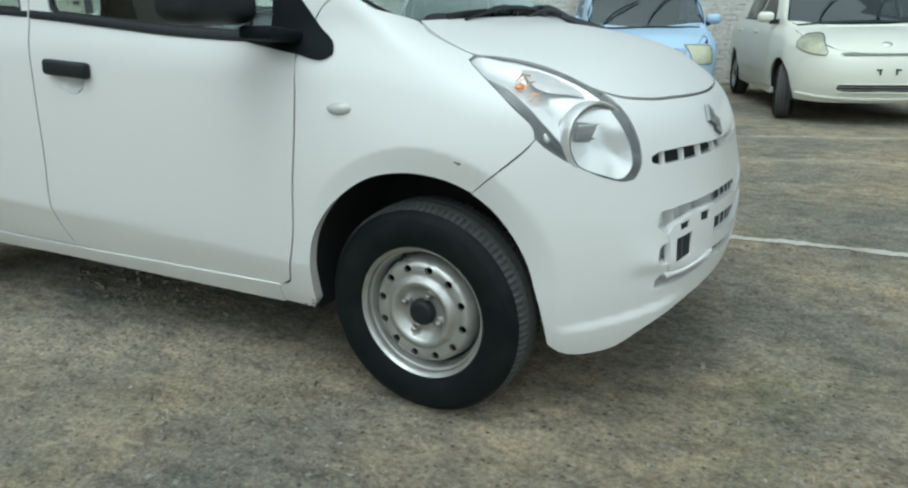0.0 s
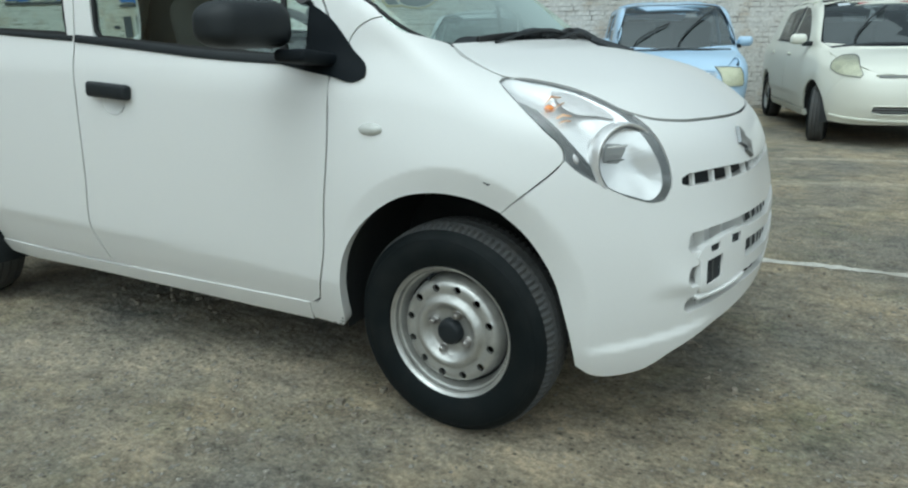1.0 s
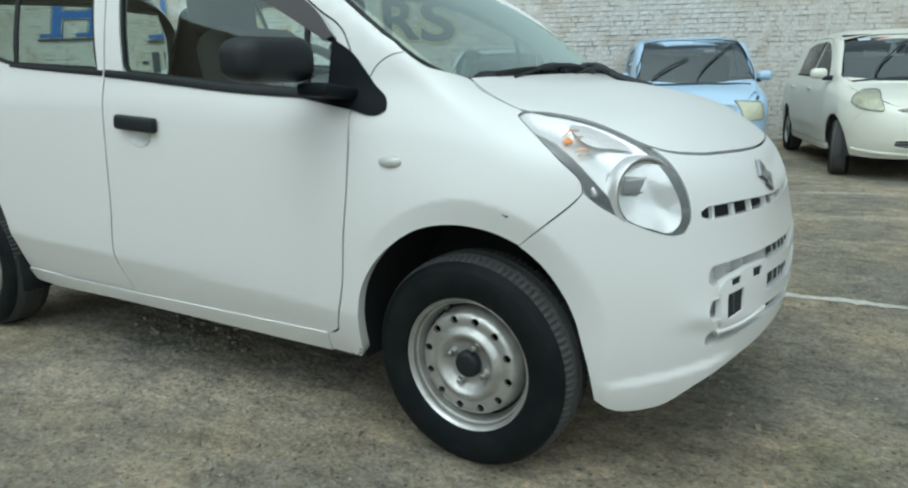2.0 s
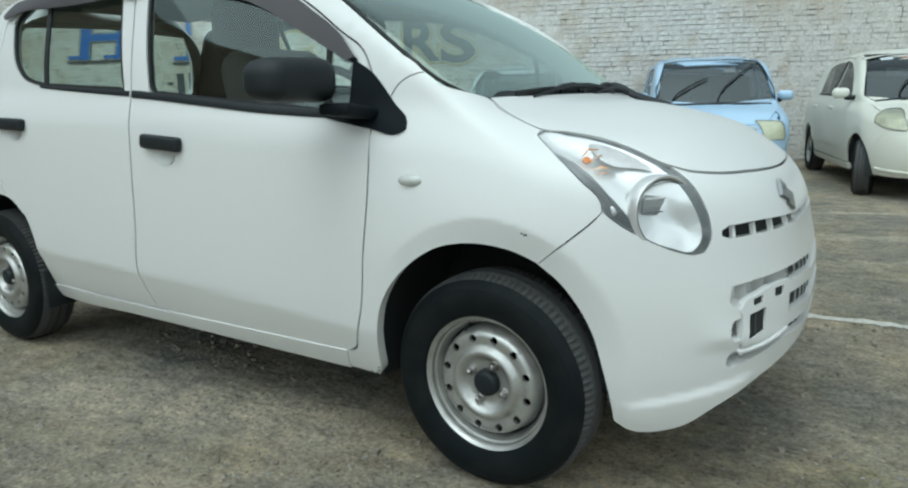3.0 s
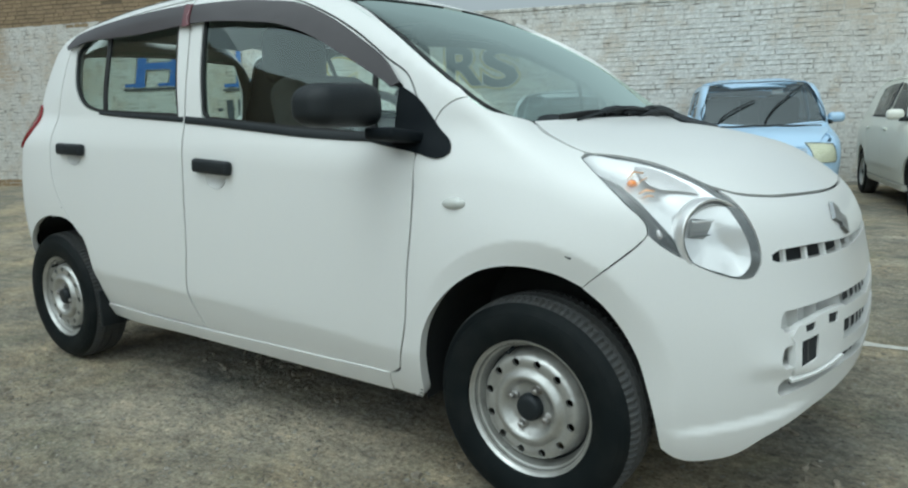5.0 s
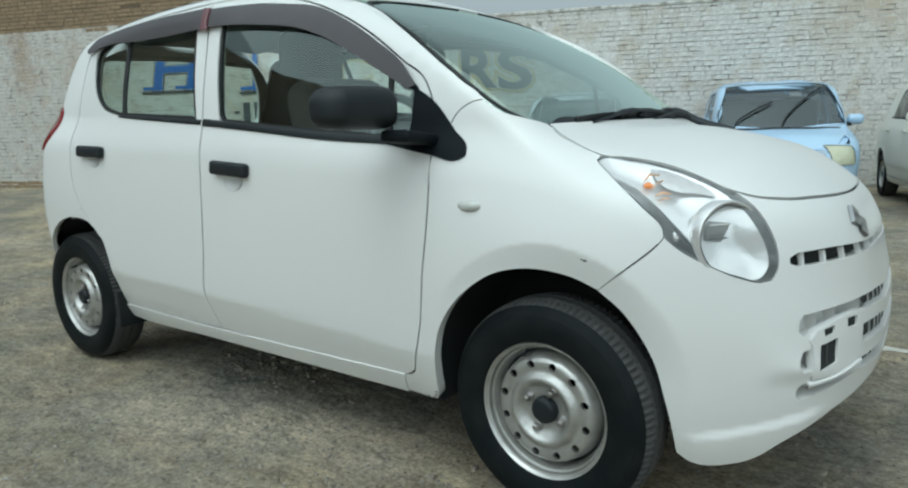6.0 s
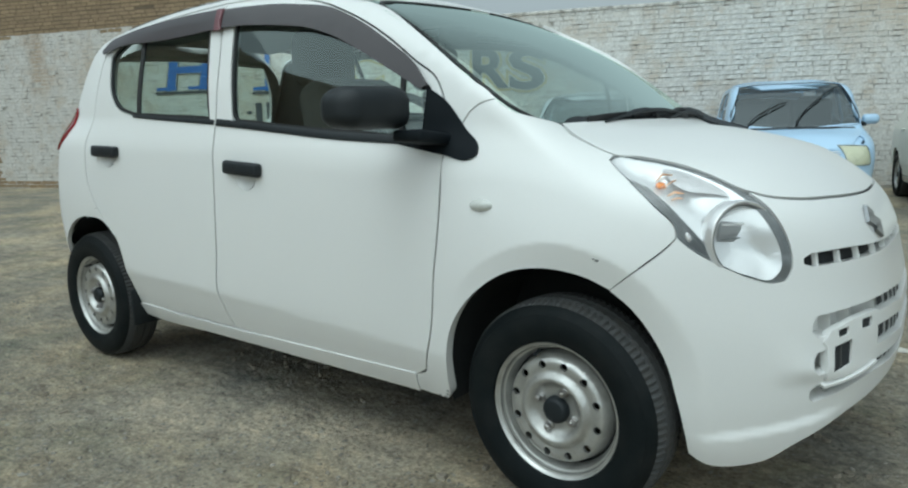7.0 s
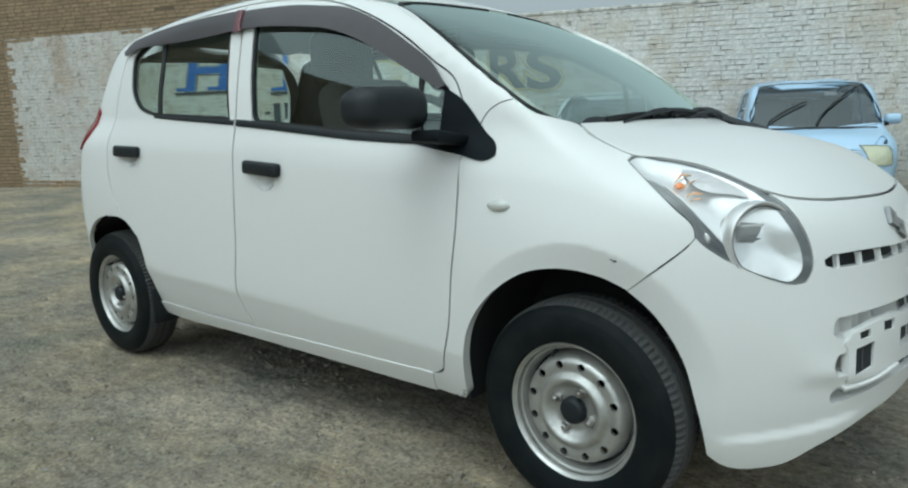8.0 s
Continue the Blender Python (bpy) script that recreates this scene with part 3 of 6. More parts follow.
def make_ground():
    near_x = np.concatenate([np.arange(-6, -3.0, 0.12), np.arange(-3.0, 2.2, 0.028), np.arange(2.2, 4.01, 0.12)])
    near_y = np.concatenate([np.arange(-4, -1.5, 0.12), np.arange(-1.5, 1.5, 0.028), np.arange(1.5, 7.01, 0.12)])
    xs = np.concatenate([[-900, -300, -100, -40, -22, -14, -9], near_x, [6, 9, 14, 22, 40, 100, 300, 900]])
    ys = np.concatenate([[-900, -300, -100, -40, -20, -10, -6], near_y, [9, 12, 18, 30, 60, 150, 400, 900]])
    verts = [(x, y, ground_height(x, y) if -6 <= x <= 4 and -4 <= y <= 7 else YARD) for y in ys for x in xs]
    w = len(xs)
    faces = [(j * w + i, j * w + i + 1, (j + 1) * w + i + 1, (j + 1) * w + i) for j in range(len(ys) - 1) for i in range(w - 1)]
    tagged(part("ground", mesh_of(verts, faces), DIRT, None), "trodden grey-brown dirt yard with grit", "ground", kind="structure")


make_ground()

# ---- wheels ----
def steel_wheel(parent, m, r=0.281, simple=False, rim_mat=None):
    """A pressed steel wheel with twelve holes, on a narrow tyre. y is the axle; -y is the outer side, with the rim's lip at y = 0."""
    rim_mat = rim_mat or STEEL
    hub = new("wheel")
    hub.parent = parent
    hub.matrix_local = m
    k = r / 0.281
    tyre = [(0.170, 0.012), (0.1800, 0.006), (0.186, -0.007), (0.205, -0.016), (0.228, -0.018), (0.248, -0.015), (0.262, -0.009), (0.270, -0.002), (0.2755, 0.005)]
    tread = [(0.2750, 0.0045), (0.2795, 0.011), (0.2835, 0.020), (0.2850, 0.034), (0.2855, 0.037), (0.279, 0.039), (0.279, 0.045), (0.286, 0.047), (0.287, 0.063), (0.287, 0.068), (0.280, 0.070), (0.280, 0.077),
             (0.287, 0.079), (0.287, 0.086), (0.2865, 0.104), (0.279, 0.106), (0.279, 0.112), (0.285, 0.114), (0.2835, 0.130), (0.278, 0.141), (0.268, 0.148)]
    back = [(0.268, 0.148), (0.238, 0.164), (0.20, 0.156), (0.170, 0.140)]
    part("tyre", lathe([(a * k * (1.0 if a < 0.2 else 1.012), b) for a, b in tyre], 96), RUBBER, hub)
    part("sidewall_ring", lathe([(0.2535 * k, -0.0125), (0.2560 * k, -0.0140), (0.2585 * k, -0.0112)], 96), RUBBER, hub, "raised rib on the tyre wall")
    shoulder = {0, 1, 2, 3, 17, 18, 19}
    n = 96 if simple else 400
    part("tread", lathe([(a * k * 1.012, b) for a, b in tread], n, notch=None if simple else lambda i, q: (-0.0055 if q % 4 < 2 else 0.0) if i in shoulder else (-0.0026 if q % 5 == 3 and i in (7, 8, 12, 13, 14) else 0.0)), TREAD, hub, "dusty rubber tread with sipes")
    part("inner_wall", lathe([(a * k, b) for a, b in back], 64), RUBBER, hub)
    lip = [(0.171, 0.012), (0.1755, 0.006), (0.1795, 0.000), (0.182, -0.002), (0.1835, 0.001), (0.182, 0.004), (0.178, 0.005), (0.1725, 0.007), (0.1700, 0.014), (0.1690, 0.020), (0.1645, 0.022), (0.1625, 0.027), (0.1600, 0.034), (0.156, 0.046), (0.154, 0.066), (0.150, 0.076)]
    rim = part("rim", lathe([(a * k, b) for a, b in lip], 96), rim_mat, hub, "silver painted steel rim")
    face = spl([(0.030, 0.022), (0.040, 0.021), (0.058, 0.019), (0.064, 0.017), (0.071, 0.008), (0.077, -0.002), (0.082, -0.0045), (0.088, -0.0045), (0.093, -0.001), (0.098, 0.0085), (0.103, 0.0115), (0.110, 0.0095), (0.118, 0.008), (0.126, 0.008), (0.134, 0.010), (0.140, 0.016), (0.146, 0.034), (0.1515, 0.066)])
    ring = np.linspace(0, 2 * math.pi, 97)[:-1]
    outer = np.stack([np.cos(ring), np.sin(ring)], 1)
    holes = []
    small = np.linspace(0, 2 * math.pi, 13)[:-1]
    for q in range(12):
        a = 2 * math.pi * (q + 0.35) / 12
        holes.append(np.array([0.1225 * math.cos(a), 0.1225 * math.sin(a)]) + 0.0108 * np.stack([np.cos(small), np.sin(small)], 1))
    flat, tris, rims = tiled(outer * 0.1515, [outer[::2] * 0.030, *holes], 0.009)
    rad = np.linalg.norm(flat, axis=1)
    verts = np.stack([flat[:, 0] * k, face(rad), flat[:, 1] * k], 1)
    tri = verts[tris]
    down = np.cross(tri[:, 1] - tri[:, 0], tri[:, 2] - tri[:, 0])[:, 1] > 0
    tris[down] = tris[down][:, ::-1]
    vs, fs = list(verts), [tuple(t) for t in tris]
    for loop in rims[2:]:
        b = len(vs)
        vs += [v + np.array([0, 0.010, 0]) for v in verts[loop]]
        fs += [(loop[i], loop[(i + 1) % 12], b + (i + 1) % 12, b + i) for i in range(12)]
    part("disc", mesh_of(vs, fs, 60), rim_mat, hub, "pressed steel disc with twelve round holes")
    # A dark ring paints the shade in the groove between disc and rim.
    part("rim_gap", lathe([(0.1490 * k, 0.060), (0.1535 * k, 0.052), (0.1590 * k, 0.050)], 64), LINER, hub, "dark ring painted for the shade between disc and rim")
    part("cap", lathe([(0.0005, -0.003), (0.024, -0.003), (0.030, -0.001), (0.034, 0.004), (0.0365, 0.012), (0.0365, 0.026)], 20), BLACK, hub, "black hub cap")
    if not simple:
        for q in range(4):
            a = 2 * math.pi * (q + 0.98) / 4
            x, z = 0.0540 * math.cos(a), 0.0540 * math.sin(a)
            part("bolt", lathe([(0.0005, -0.004), (0.006, -0.003), (0.0088, 0.000), (0.0098, 0.005), (0.0098, 0.013), (0.0140, 0.015), (0.0155, 0.022)], 6, Matrix.Translation((x, 0, z))), BOLT, hub)
        a = radians(112 + 22.5)
        x, z = 0.1565 * math.cos(a), 0.1565 * math.sin(a)
        part("valve", tube([(x, 0.030, z), (x * 0.985, 0.012, z * 0.985), (x * 0.955, 0.002, z * 0.955)], [0.0055, 0.005, 0.0038], 8), BLACK, hub, "black rubber valve stem")
    part("brake_drum", lathe([(0.0005, 0.075), (0.10, 0.075), (0.115, 0.085), (0.118, 0.13)], 40), UNDER, hub, "dark brake drum")
    return hub


def well(parent, x, sign, r=0.335, depth=0.36, lip=0.70, shell=None, rise=0.285):
    """A dark lining behind a wheel arch, with straight skirts below its arc."""
    verts, faces = [], []
    turns = np.linspace(0, math.pi, 29)
    edge = [(x + r, 0.22), *[(x + r * math.cos(a), rise + r * math.sin(a)) for a in turns], (x - r, 0.22)]
    n = len(edge)
    out = np.full(n, 9.0)
    if shell:
        start, way, far = from_side(sign)(np.array(edge))
        out = np.abs(shell.cast(start, way, far)[0][:, 1]) - 0.014
    for y in (lip, lip - 0.03, lip - depth):
        verts += [(px, sign * min(y, o), pz) for (px, pz), o in zip(edge, out)]
    for j in range(2):
        for k in range(n - 1):
            faces.append((j * n + k, j * n + k + 1, (j + 1) * n + k + 1, (j + 1) * n + k))
    faces.append(tuple(range(2 * n, 3 * n)))
    part("wheel_well", mesh_of(verts, faces), LINER, parent, "black plastic lining of the wheel arch")


# ---- the white hatchback ----
FDOOR = [(-0.430, 0.3005), (-0.402, 0.317), (-0.388, 0.352), (-0.355, 0.457), (-0.335, 0.606), (-0.317, 0.750), (-0.314, 0.855), (-0.316, 0.929), (-0.341, 1.090), (-0.369, 1.138), (-0.446, 1.190), (-0.568, 1.270), (-0.730, 1.351), (-0.880, 1.406),
         (-1.10, 1.448), (-1.30, 1.464), (-1.400, 1.466), (-1.370, 1.360), (-1.325, 1.050), (-1.318, 0.850), (-1.332, 0.605), (-1.360, 0.432), (-1.340, 0.289)]
FWIN = [(-0.387, 1.112), (-0.492, 1.195), (-0.618, 1.268), (-0.778, 1.334), (-0.944, 1.370), (-1.126, 1.398), (-1.305, 1.418), (-1.298, 1.370), (-1.227, 1.044), (-0.955, 1.018), (-0.757, 1.001), (-0.387, 0.972)]
RDOOR = [(-1.340, 0.289), (-1.360, 0.432), (-1.332, 0.605), (-1.318, 0.850), (-1.325, 1.050), (-1.370, 1.360), (-1.400, 1.466), (-1.655, 1.459), (-1.909, 1.445), (-2.148, 1.420), (-2.245, 1.380), (-2.262, 1.30), (-2.268, 1.10),
         (-2.272, 0.95), (-2.250, 0.80), (-2.185, 0.70), (-2.110, 0.628), (-2.060, 0.585), (-2.026, 0.481), (-2.024, 0.400), (-2.030, 0.2915)]
RWIN = [(-1.365, 1.055), (-1.440, 1.356), (-1.458, 1.428), (-1.588, 1.428), (-1.852, 1.415), (-2.100, 1.388), (-2.185, 1.340), (-2.165, 1.27), (-2.120, 1.180), (-2.050, 1.122), (-1.929, 1.089), (-1.751, 1.076)]
RAIL = [(-2.30, 1.424), (-2.15, 1.452), (-1.90, 1.476), (-1.60, 1.489), (-1.30, 1.489), (-1.10, 1.474), (-0.90, 1.440), (-0.78, 1.408)]
SCREEN_EDGE = [(-0.689, 1.386), (-0.487, 1.284), (-0.360, 1.200), (-0.259, 1.127), (-0.206, 1.092), (-0.190, 1.076)]
SEAM = [(-0.221, 1.068), (-0.252, 1.049), (-0.276, 1.015), (-0.292, 0.965)]
ARCH = [(-0.335, 0.246), (-0.321, 0.310), (-0.309, 0.384), (-0.291, 0.456), (-0.243, 0.537), (-0.179, 0.598), (-0.105, 0.640), (-0.030, 0.6555), (0.035, 0.6555), (0.105, 0.643), (0.160, 0.620)]
FENDER = [(-0.430, 0.2985), (-0.447, 0.2975), (-0.475, 0.231), (-0.349, 0.2305), *ARCH, (0.212, 0.664), (0.257, 0.703), (0.289, 0.734), (0.301, 0.751), (0.297, 0.769), (0.247, 0.819), (0.185, 0.870), (0.118, 0.920), (0.121, 0.930),
          (0.047, 0.957), (-0.005, 0.980), (-0.052, 1.009), (-0.096, 1.028), (-0.138, 1.042), (-0.190, 1.076), *SEAM, (-0.316, 0.929), (-0.314, 0.855), (-0.317, 0.750), (-0.335, 0.606), (-0.355, 0.457), (-0.388, 0.352), (-0.402, 0.317)]
QUARTER = [(-2.060, 0.585), (-2.110, 0.628), (-2.185, 0.700), (-2.250, 0.80), (-2.272, 0.95), (-2.268, 1.10), (-2.262, 1.30), (-2.245, 1.380), (-2.30, 1.424), (-2.42, 1.385), (-2.50, 1.28), (-2.57, 1.15), (-2.64, 1.00), (-2.68, 0.85),
           (-2.70, 0.70), (-2.70, 0.45), (-2.665, 0.25), (-2.640, 0.25), (-2.630, 0.36), (-2.595, 0.48), (-2.52, 0.575), (-2.40, 0.640), (-2.26, 0.658), (-2.147, 0.643)]
BONNET = [(0.587, 0.0), (0.584, -0.104), (0.574, -0.208), (0.546, -0.336), (0.500, -0.442), (0.449, -0.501), (0.415, -0.522), (0.393, -0.531), (0.340, -0.538), (0.257, -0.545), (0.181, -0.566), (0.121, -0.592), (0.047, -0.577), (-0.005, -0.560), (-0.052, -0.537), (-0.010, -0.30), (0.012, 0.0)]
NOSE_HALF = [(0, 0.806), (10.1, 0.808), (31.7, 0.817), (41.6, 0.822), (48.2, 0.832), (51.5, 0.843), (48.9, 0.814), (47.0, 0.770), (45.8, 0.719), (45.8, 0.680), (47.1, 0.653), (49.1, 0.649), (52.3, 0.658), (58.3, 0.691), (63.2, 0.727),
             (65.4, 0.751), (66.5, 0.734), (69.3, 0.703), (73.2, 0.664), (77.2, 0.620), (73.1, 0.579), (69.6, 0.523), (66.8, 0.457), (64.9, 0.375), (63.6, 0.312), (62.2, 0.232), (59.9, 0.214), (53.0, 0.213), (50.0, 0.222), (43.4, 0.276), (37.3, 0.313), (30.1, 0.341), (21, 0.360), (10, 0.357), (0, 0.345)]
LAMP = [(-0.304, 0.920), (-0.289, 0.930), (-0.226, 0.923), (-0.152, 0.906), (-0.084, 0.881), (-0.030, 0.848), (0.013, 0.814), (0.037, 0.770), (0.054, 0.719), (0.055, 0.680), (0.037, 0.653), (0.012, 0.649), (-0.030, 0.658), (-0.105, 0.691),
        (-0.166, 0.727), (-0.192, 0.747), (-0.193, 0.769), (-0.232, 0.819), (-0.272, 0.870)]
LAMP_IN = [(-0.300, 0.919), (-0.285, 0.926), (-0.228, 0.919), (-0.162, 0.904), (-0.096, 0.876), (-0.042, 0.842), (-0.010, 0.806), (0.014, 0.764), (0.031, 0.716), (0.030, 0.680), (0.008, 0.658), (-0.040, 0.667), (-0.099, 0.692), (-0.137, 0.742),
           (-0.180, 0.795), (-0.218, 0.840), (-0.252, 0.869), (-0.284, 0.887)]
SAIL = [(-0.393, 1.114), (-0.337, 1.081), (-0.260, 0.997), (-0.217, 0.952), (-0.216, 0.932), (-0.232, 0.922), (-0.320, 0.934), (-0.470, 0.962), (-0.470, 0.980), (-0.400, 0.985)]
SCREEN_HALF = [(0, 1.420), (-0.21, 1.412), (-0.49, 1.396), (-0.536, 1.386), (-0.588, 1.284), (-0.620, 1.200), (-0.629, 1.127), (-0.628, 1.092), (-0.624, 1.060), (-0.60, 1.025), (-0.536, 1.005), (-0.30, 0.985), (0, 0.975)]


def oval(x, z, rx, rz, n=20):
    return [(x + rx * math.cos(a), z + rz * math.sin(a)) for a in np.linspace(0, 2 * math.pi, n + 1)[:-1]]


CUP_F, CUP_R = oval(-1.135, 0.850, 0.048, 0.034), oval(-2.062, 0.915, 0.054, 0.033)


SCUFFS = [(0.135, 0.692, 0.006), (0.127, 0.695, 0.004), (-0.338, 0.262, 0.006), (-0.344, 0.249, 0.008), (-0.356, 0.236, 0.009), (-0.38, 0.235, 0.007), (-2.20, 0.70, 0.004)]


def prism(outline, y0, y1, drop=0.0):
    n = len(outline)
    verts = [(x, y0, z - drop) for x, z in outline] + [(x, y1, z) for x, z in outline]
    return verts, [tuple(range(n)), tuple(range(2 * n - 1, n - 1, -1))] + [(k, n + k, n + (k + 1) % n, (k + 1) % n) for k in range(n)]


CORNER = prism([(-0.124, 1.054), (-0.090, 1.042), (-0.039, 1.014), (0.035, 0.990), (0.105, 0.970), (0.100, 0.945), (-0.02, 0.945), (-0.14, 0.985), (-0.17, 1.03)], 0.525, 0.640, 0.006)


def row_edge(keys):
    """The height of a grille edge at an angle off the nose, the same on both sides."""
    at = spl(keys)
    return lambda a: float(at(abs(a)))


ROWS_OF_GRILLE = [
    (row_edge([(0, 0.522), (15, 0.545), (26, 0.551), (36, 0.536), (42, 0.522)]), row_edge([(0, 0.560), (15, 0.577), (26, 0.582), (36, 0.577), (42, 0.569)])),
    (row_edge([(0, 0.440), (15, 0.466), (26, 0.473), (36, 0.456), (42, 0.438)]), row_edge([(0, 0.487), (15, 0.511), (26, 0.517), (36, 0.502), (42, 0.486)])),
    (row_edge([(0, 0.376), (15, 0.402), (26, 0.412), (36, 0.390), (42, 0.370)]), row_edge([(0, 0.405), (15, 0.432), (26, 0.438), (36, 0.422), (42, 0.409)])),
]
SLOT_EDGES = (row_edge([(0, 0.676), (6, 0.676), (28, 0.682), (37, 0.682), (44, 0.679)]), row_edge([(0, 0.692), (10, 0.696), (21, 0.703), (34, 0.711), (44, 0.707)]))


def row_of(a0, a1, edges, soft=0.8):
    """A long slot round the nose, in arc and height, with clipped ends."""
    lo, hi = edges
    inner = np.linspace(a0 + soft, a1 - soft, 25)

    def end(a):
        low, high = lo(a), hi(a)
        return [(a, low + 0.3 * (high - low)), (a, low + 0.7 * (high - low))]
    return arc([*end(a0), *[(a, hi(a)) for a in inner], *end(a1)[::-1], *[(a, lo(a)) for a in inner[::-1]]])


def hatchback():
    car = empty("hatchback_car", "small white five-door hatchback parked on bare dirt, dusty, no number plate", "car")
    S = HATCH
    cab = S.cabin
    for sign in (-1, 1):
        flank = from_side(sign)
        door = panel("front_door", S, FDOOR, flank, WHITE, car, holes=[FWIN, CUP_F], step=0.020, gap=0.0035, rim=0.03, label="white front door with black handle")
        panel("door_trim", S, [(x, z) for x, z in FDOOR], flank, TRIM, door, holes=[FWIN], off=-0.035, rim=0.0, gap=0.012, label="dark grey inner door lining", step=0.06, edge=0.04)
        rear = panel("rear_door", S, RDOOR, flank, WHITE, car, holes=[RWIN, CUP_R], step=0.020, gap=0.0035, rim=0.03, label="white rear door with black handle")
        panel("door_trim", S, RDOOR, flank, TRIM, rear, holes=[RWIN], off=-0.035, rim=0.0, gap=0.012, label="dark grey inner door lining", step=0.06, edge=0.04)
        panel("quarter_panel", S, QUARTER, flank, WHITE, car, step=0.02, label="white rear quarter panel")
        panel("pillar_trim", S, QUARTER, flank, TRIM, car, off=-0.035, rim=0.0, gap=0.01, step=0.06, edge=0.04, label="grey inner lining of the rear pillar")
        panel("fender", S, FENDER, flank, WHITE, car, step=0.011, gap=0.0019, rim=0.03, label="white front fender with a small scuff over the wheel arch")
        panel("side_frame", S, [(-0.316, 0.929), *FDOOR[8:17], *RDOOR[7:11], *RAIL, *SCREEN_EDGE, *SEAM], flank, WHITE, car, rim=0.03, label="white windscreen pillar and roof rail")
        panel("sill", S, [(-0.450, 0.2970), (-0.70, 0.2935), (-1.00, 0.2905), (-1.34, 0.2865), (-1.70, 0.2875), (-2.03, 0.2895), (-2.075, 0.284), (-2.088, 0.237), (-1.91, 0.2285), (-1.50, 0.233), (-1.16, 0.232), (-0.80, 0.230), (-0.464, 0.229)], flank, WHITE, car, off=0.004, gap=0.0005, rim=0.05, label="white door sill", step=0.025)
        for owner, hole, nm in ((door, FWIN, "window_pane"), (rear, RWIN, "window_pane")):
            pane = panel(nm, S, hole, flank, GLASS, owner, off=-0.008, rim=0.0, gap=-0.004, label="greenish tinted side window glass")
            pane.visible_shadow = False
            ring = flowing(hole, step=0.02)
            inner = shrunk(ring, 0.011)
            panel("window_seal", S, ring[::2], flank, SEAL, owner, holes=[inner[::2]], off=-0.003, rim=0.012, gap=0.0, step=0.05, label="black rubber window seal")
        ribbon("belt_strip", S, [(-0.40, 0.970), (-0.757, 0.991), (-0.955, 1.010), (-1.227, 1.035), (-1.316, 1.042)], flank, 0.024, BLACK, door, off=0.006, label="black belt moulding")
        ribbon("belt_strip", S, [(-1.334, 1.043), (-1.60, 1.060), (-1.80, 1.073), (-1.90, 1.080)], flank, [0.018, 0.016, 0.014, 0.010], BLACK, rear, off=0.005, label="black belt moulding")
        ribbon("window_bar", S, [(-0.478, 0.985), (-0.482, 1.10), (-0.488, 1.19)], flank, 0.016, SEAL, door, off=-0.002, label="black bar between front panes")
        ribbon("window_bar", S, [(-1.868, 1.088), (-1.897, 1.25), (-1.925, 1.402)], flank, 0.026, SEAL, rear, off=-0.002, label="black bar between rear panes")
        panel("mirror_plate", S, SAIL, flank, SAILBLACK, car, off=0.006, rim=0.008, gap=0.0, label="black plastic triangle at the mirror foot", step=0.02)
        visor_f = [(-0.386, 1.118), (-0.436, 1.175), (-0.546, 1.248), (-0.692, 1.324), (-0.834, 1.376), (-0.944, 1.394), (-1.065, 1.411), (-1.200, 1.421), (-1.310, 1.426), (-1.372, 1.427), (-1.352, 1.366), (-1.258, 1.363), (-1.140, 1.353), (-1.029, 1.340), (-0.896, 1.320), (-0.767, 1.281), (-0.644, 1.226), (-0.532, 1.171), (-0.41, 1.108)]
        panel("rain_visor", S, visor_f, flank, VISOR, door, off=0.018, rim=0.006, gap=0.0, label="smoked plastic rain visor", step=0.03)
        visor_r = [(-1.405, 1.433), (-1.55, 1.434), (-1.72, 1.432), (-1.918, 1.424), (-2.10, 1.408), (-2.192, 1.394), (-2.255, 1.360), (-2.240, 1.346), (-2.15, 1.358), (-2.042, 1.366), (-1.882, 1.362), (-1.675, 1.358), (-1.395, 1.364)]
        panel("rain_visor", S, visor_r, flank, VISOR, rear, off=0.018, rim=0.006, gap=0.0, label="smoked plastic rain visor", step=0.03)
        panel("visor_clip", S, [(-1.362, 1.430), (-1.404, 1.434), (-1.392, 1.357), (-1.352, 1.359)], flank, VISORCLIP, door, off=0.0205, rim=0.006, gap=0.0, step=0.02, label="dark red translucent visor end")
        for owner, x0, x1, z0, tilt in ((door, -1.234, -1.046, 0.908, -0.06), (rear, -2.168, -1.972, 0.963, -0.03)):
            p, nv = on_body(S, flank, ((x0 + x1) / 2, z0 - 0.022))
            m = facing(p + nv * 0.012, nv)
            part("door_handle", block((x1 - x0, 0.047, 0.030), (0, 0, 0), 0.012, 3, None), BLACK, owner, "black plastic pull handle").matrix_local = m @ Matrix.Rotation(tilt * -sign, 4, "Z")
            panel("handle_cup", S, CUP_F if owner is door else CUP_R, flank, WHITE, owner, rim=0.0, gap=-0.001, step=0.008, edge=0.01, bowl=lambda q: -0.036 * np.clip(q / 0.036, 0, 1), label="white scooped recess under the handle")
        # Seal strips whose black also paints the shade deep in the door gaps.
        for owner, line in ((door, FDOOR), (rear, RDOOR)):
            ribbon("door_seal", S, [*line, line[0]], flank, 0.018, SEAL, owner, off=-0.007, thick=0.004, label="black door seal strip, also painting the shade in the gap")
        ribbon("roof_moulding", S, [q for q in RAIL if q[0] > -2.2], flank, 0.010, SEAL, car, off=0.001, thick=0.004, label="black roof drip moulding")
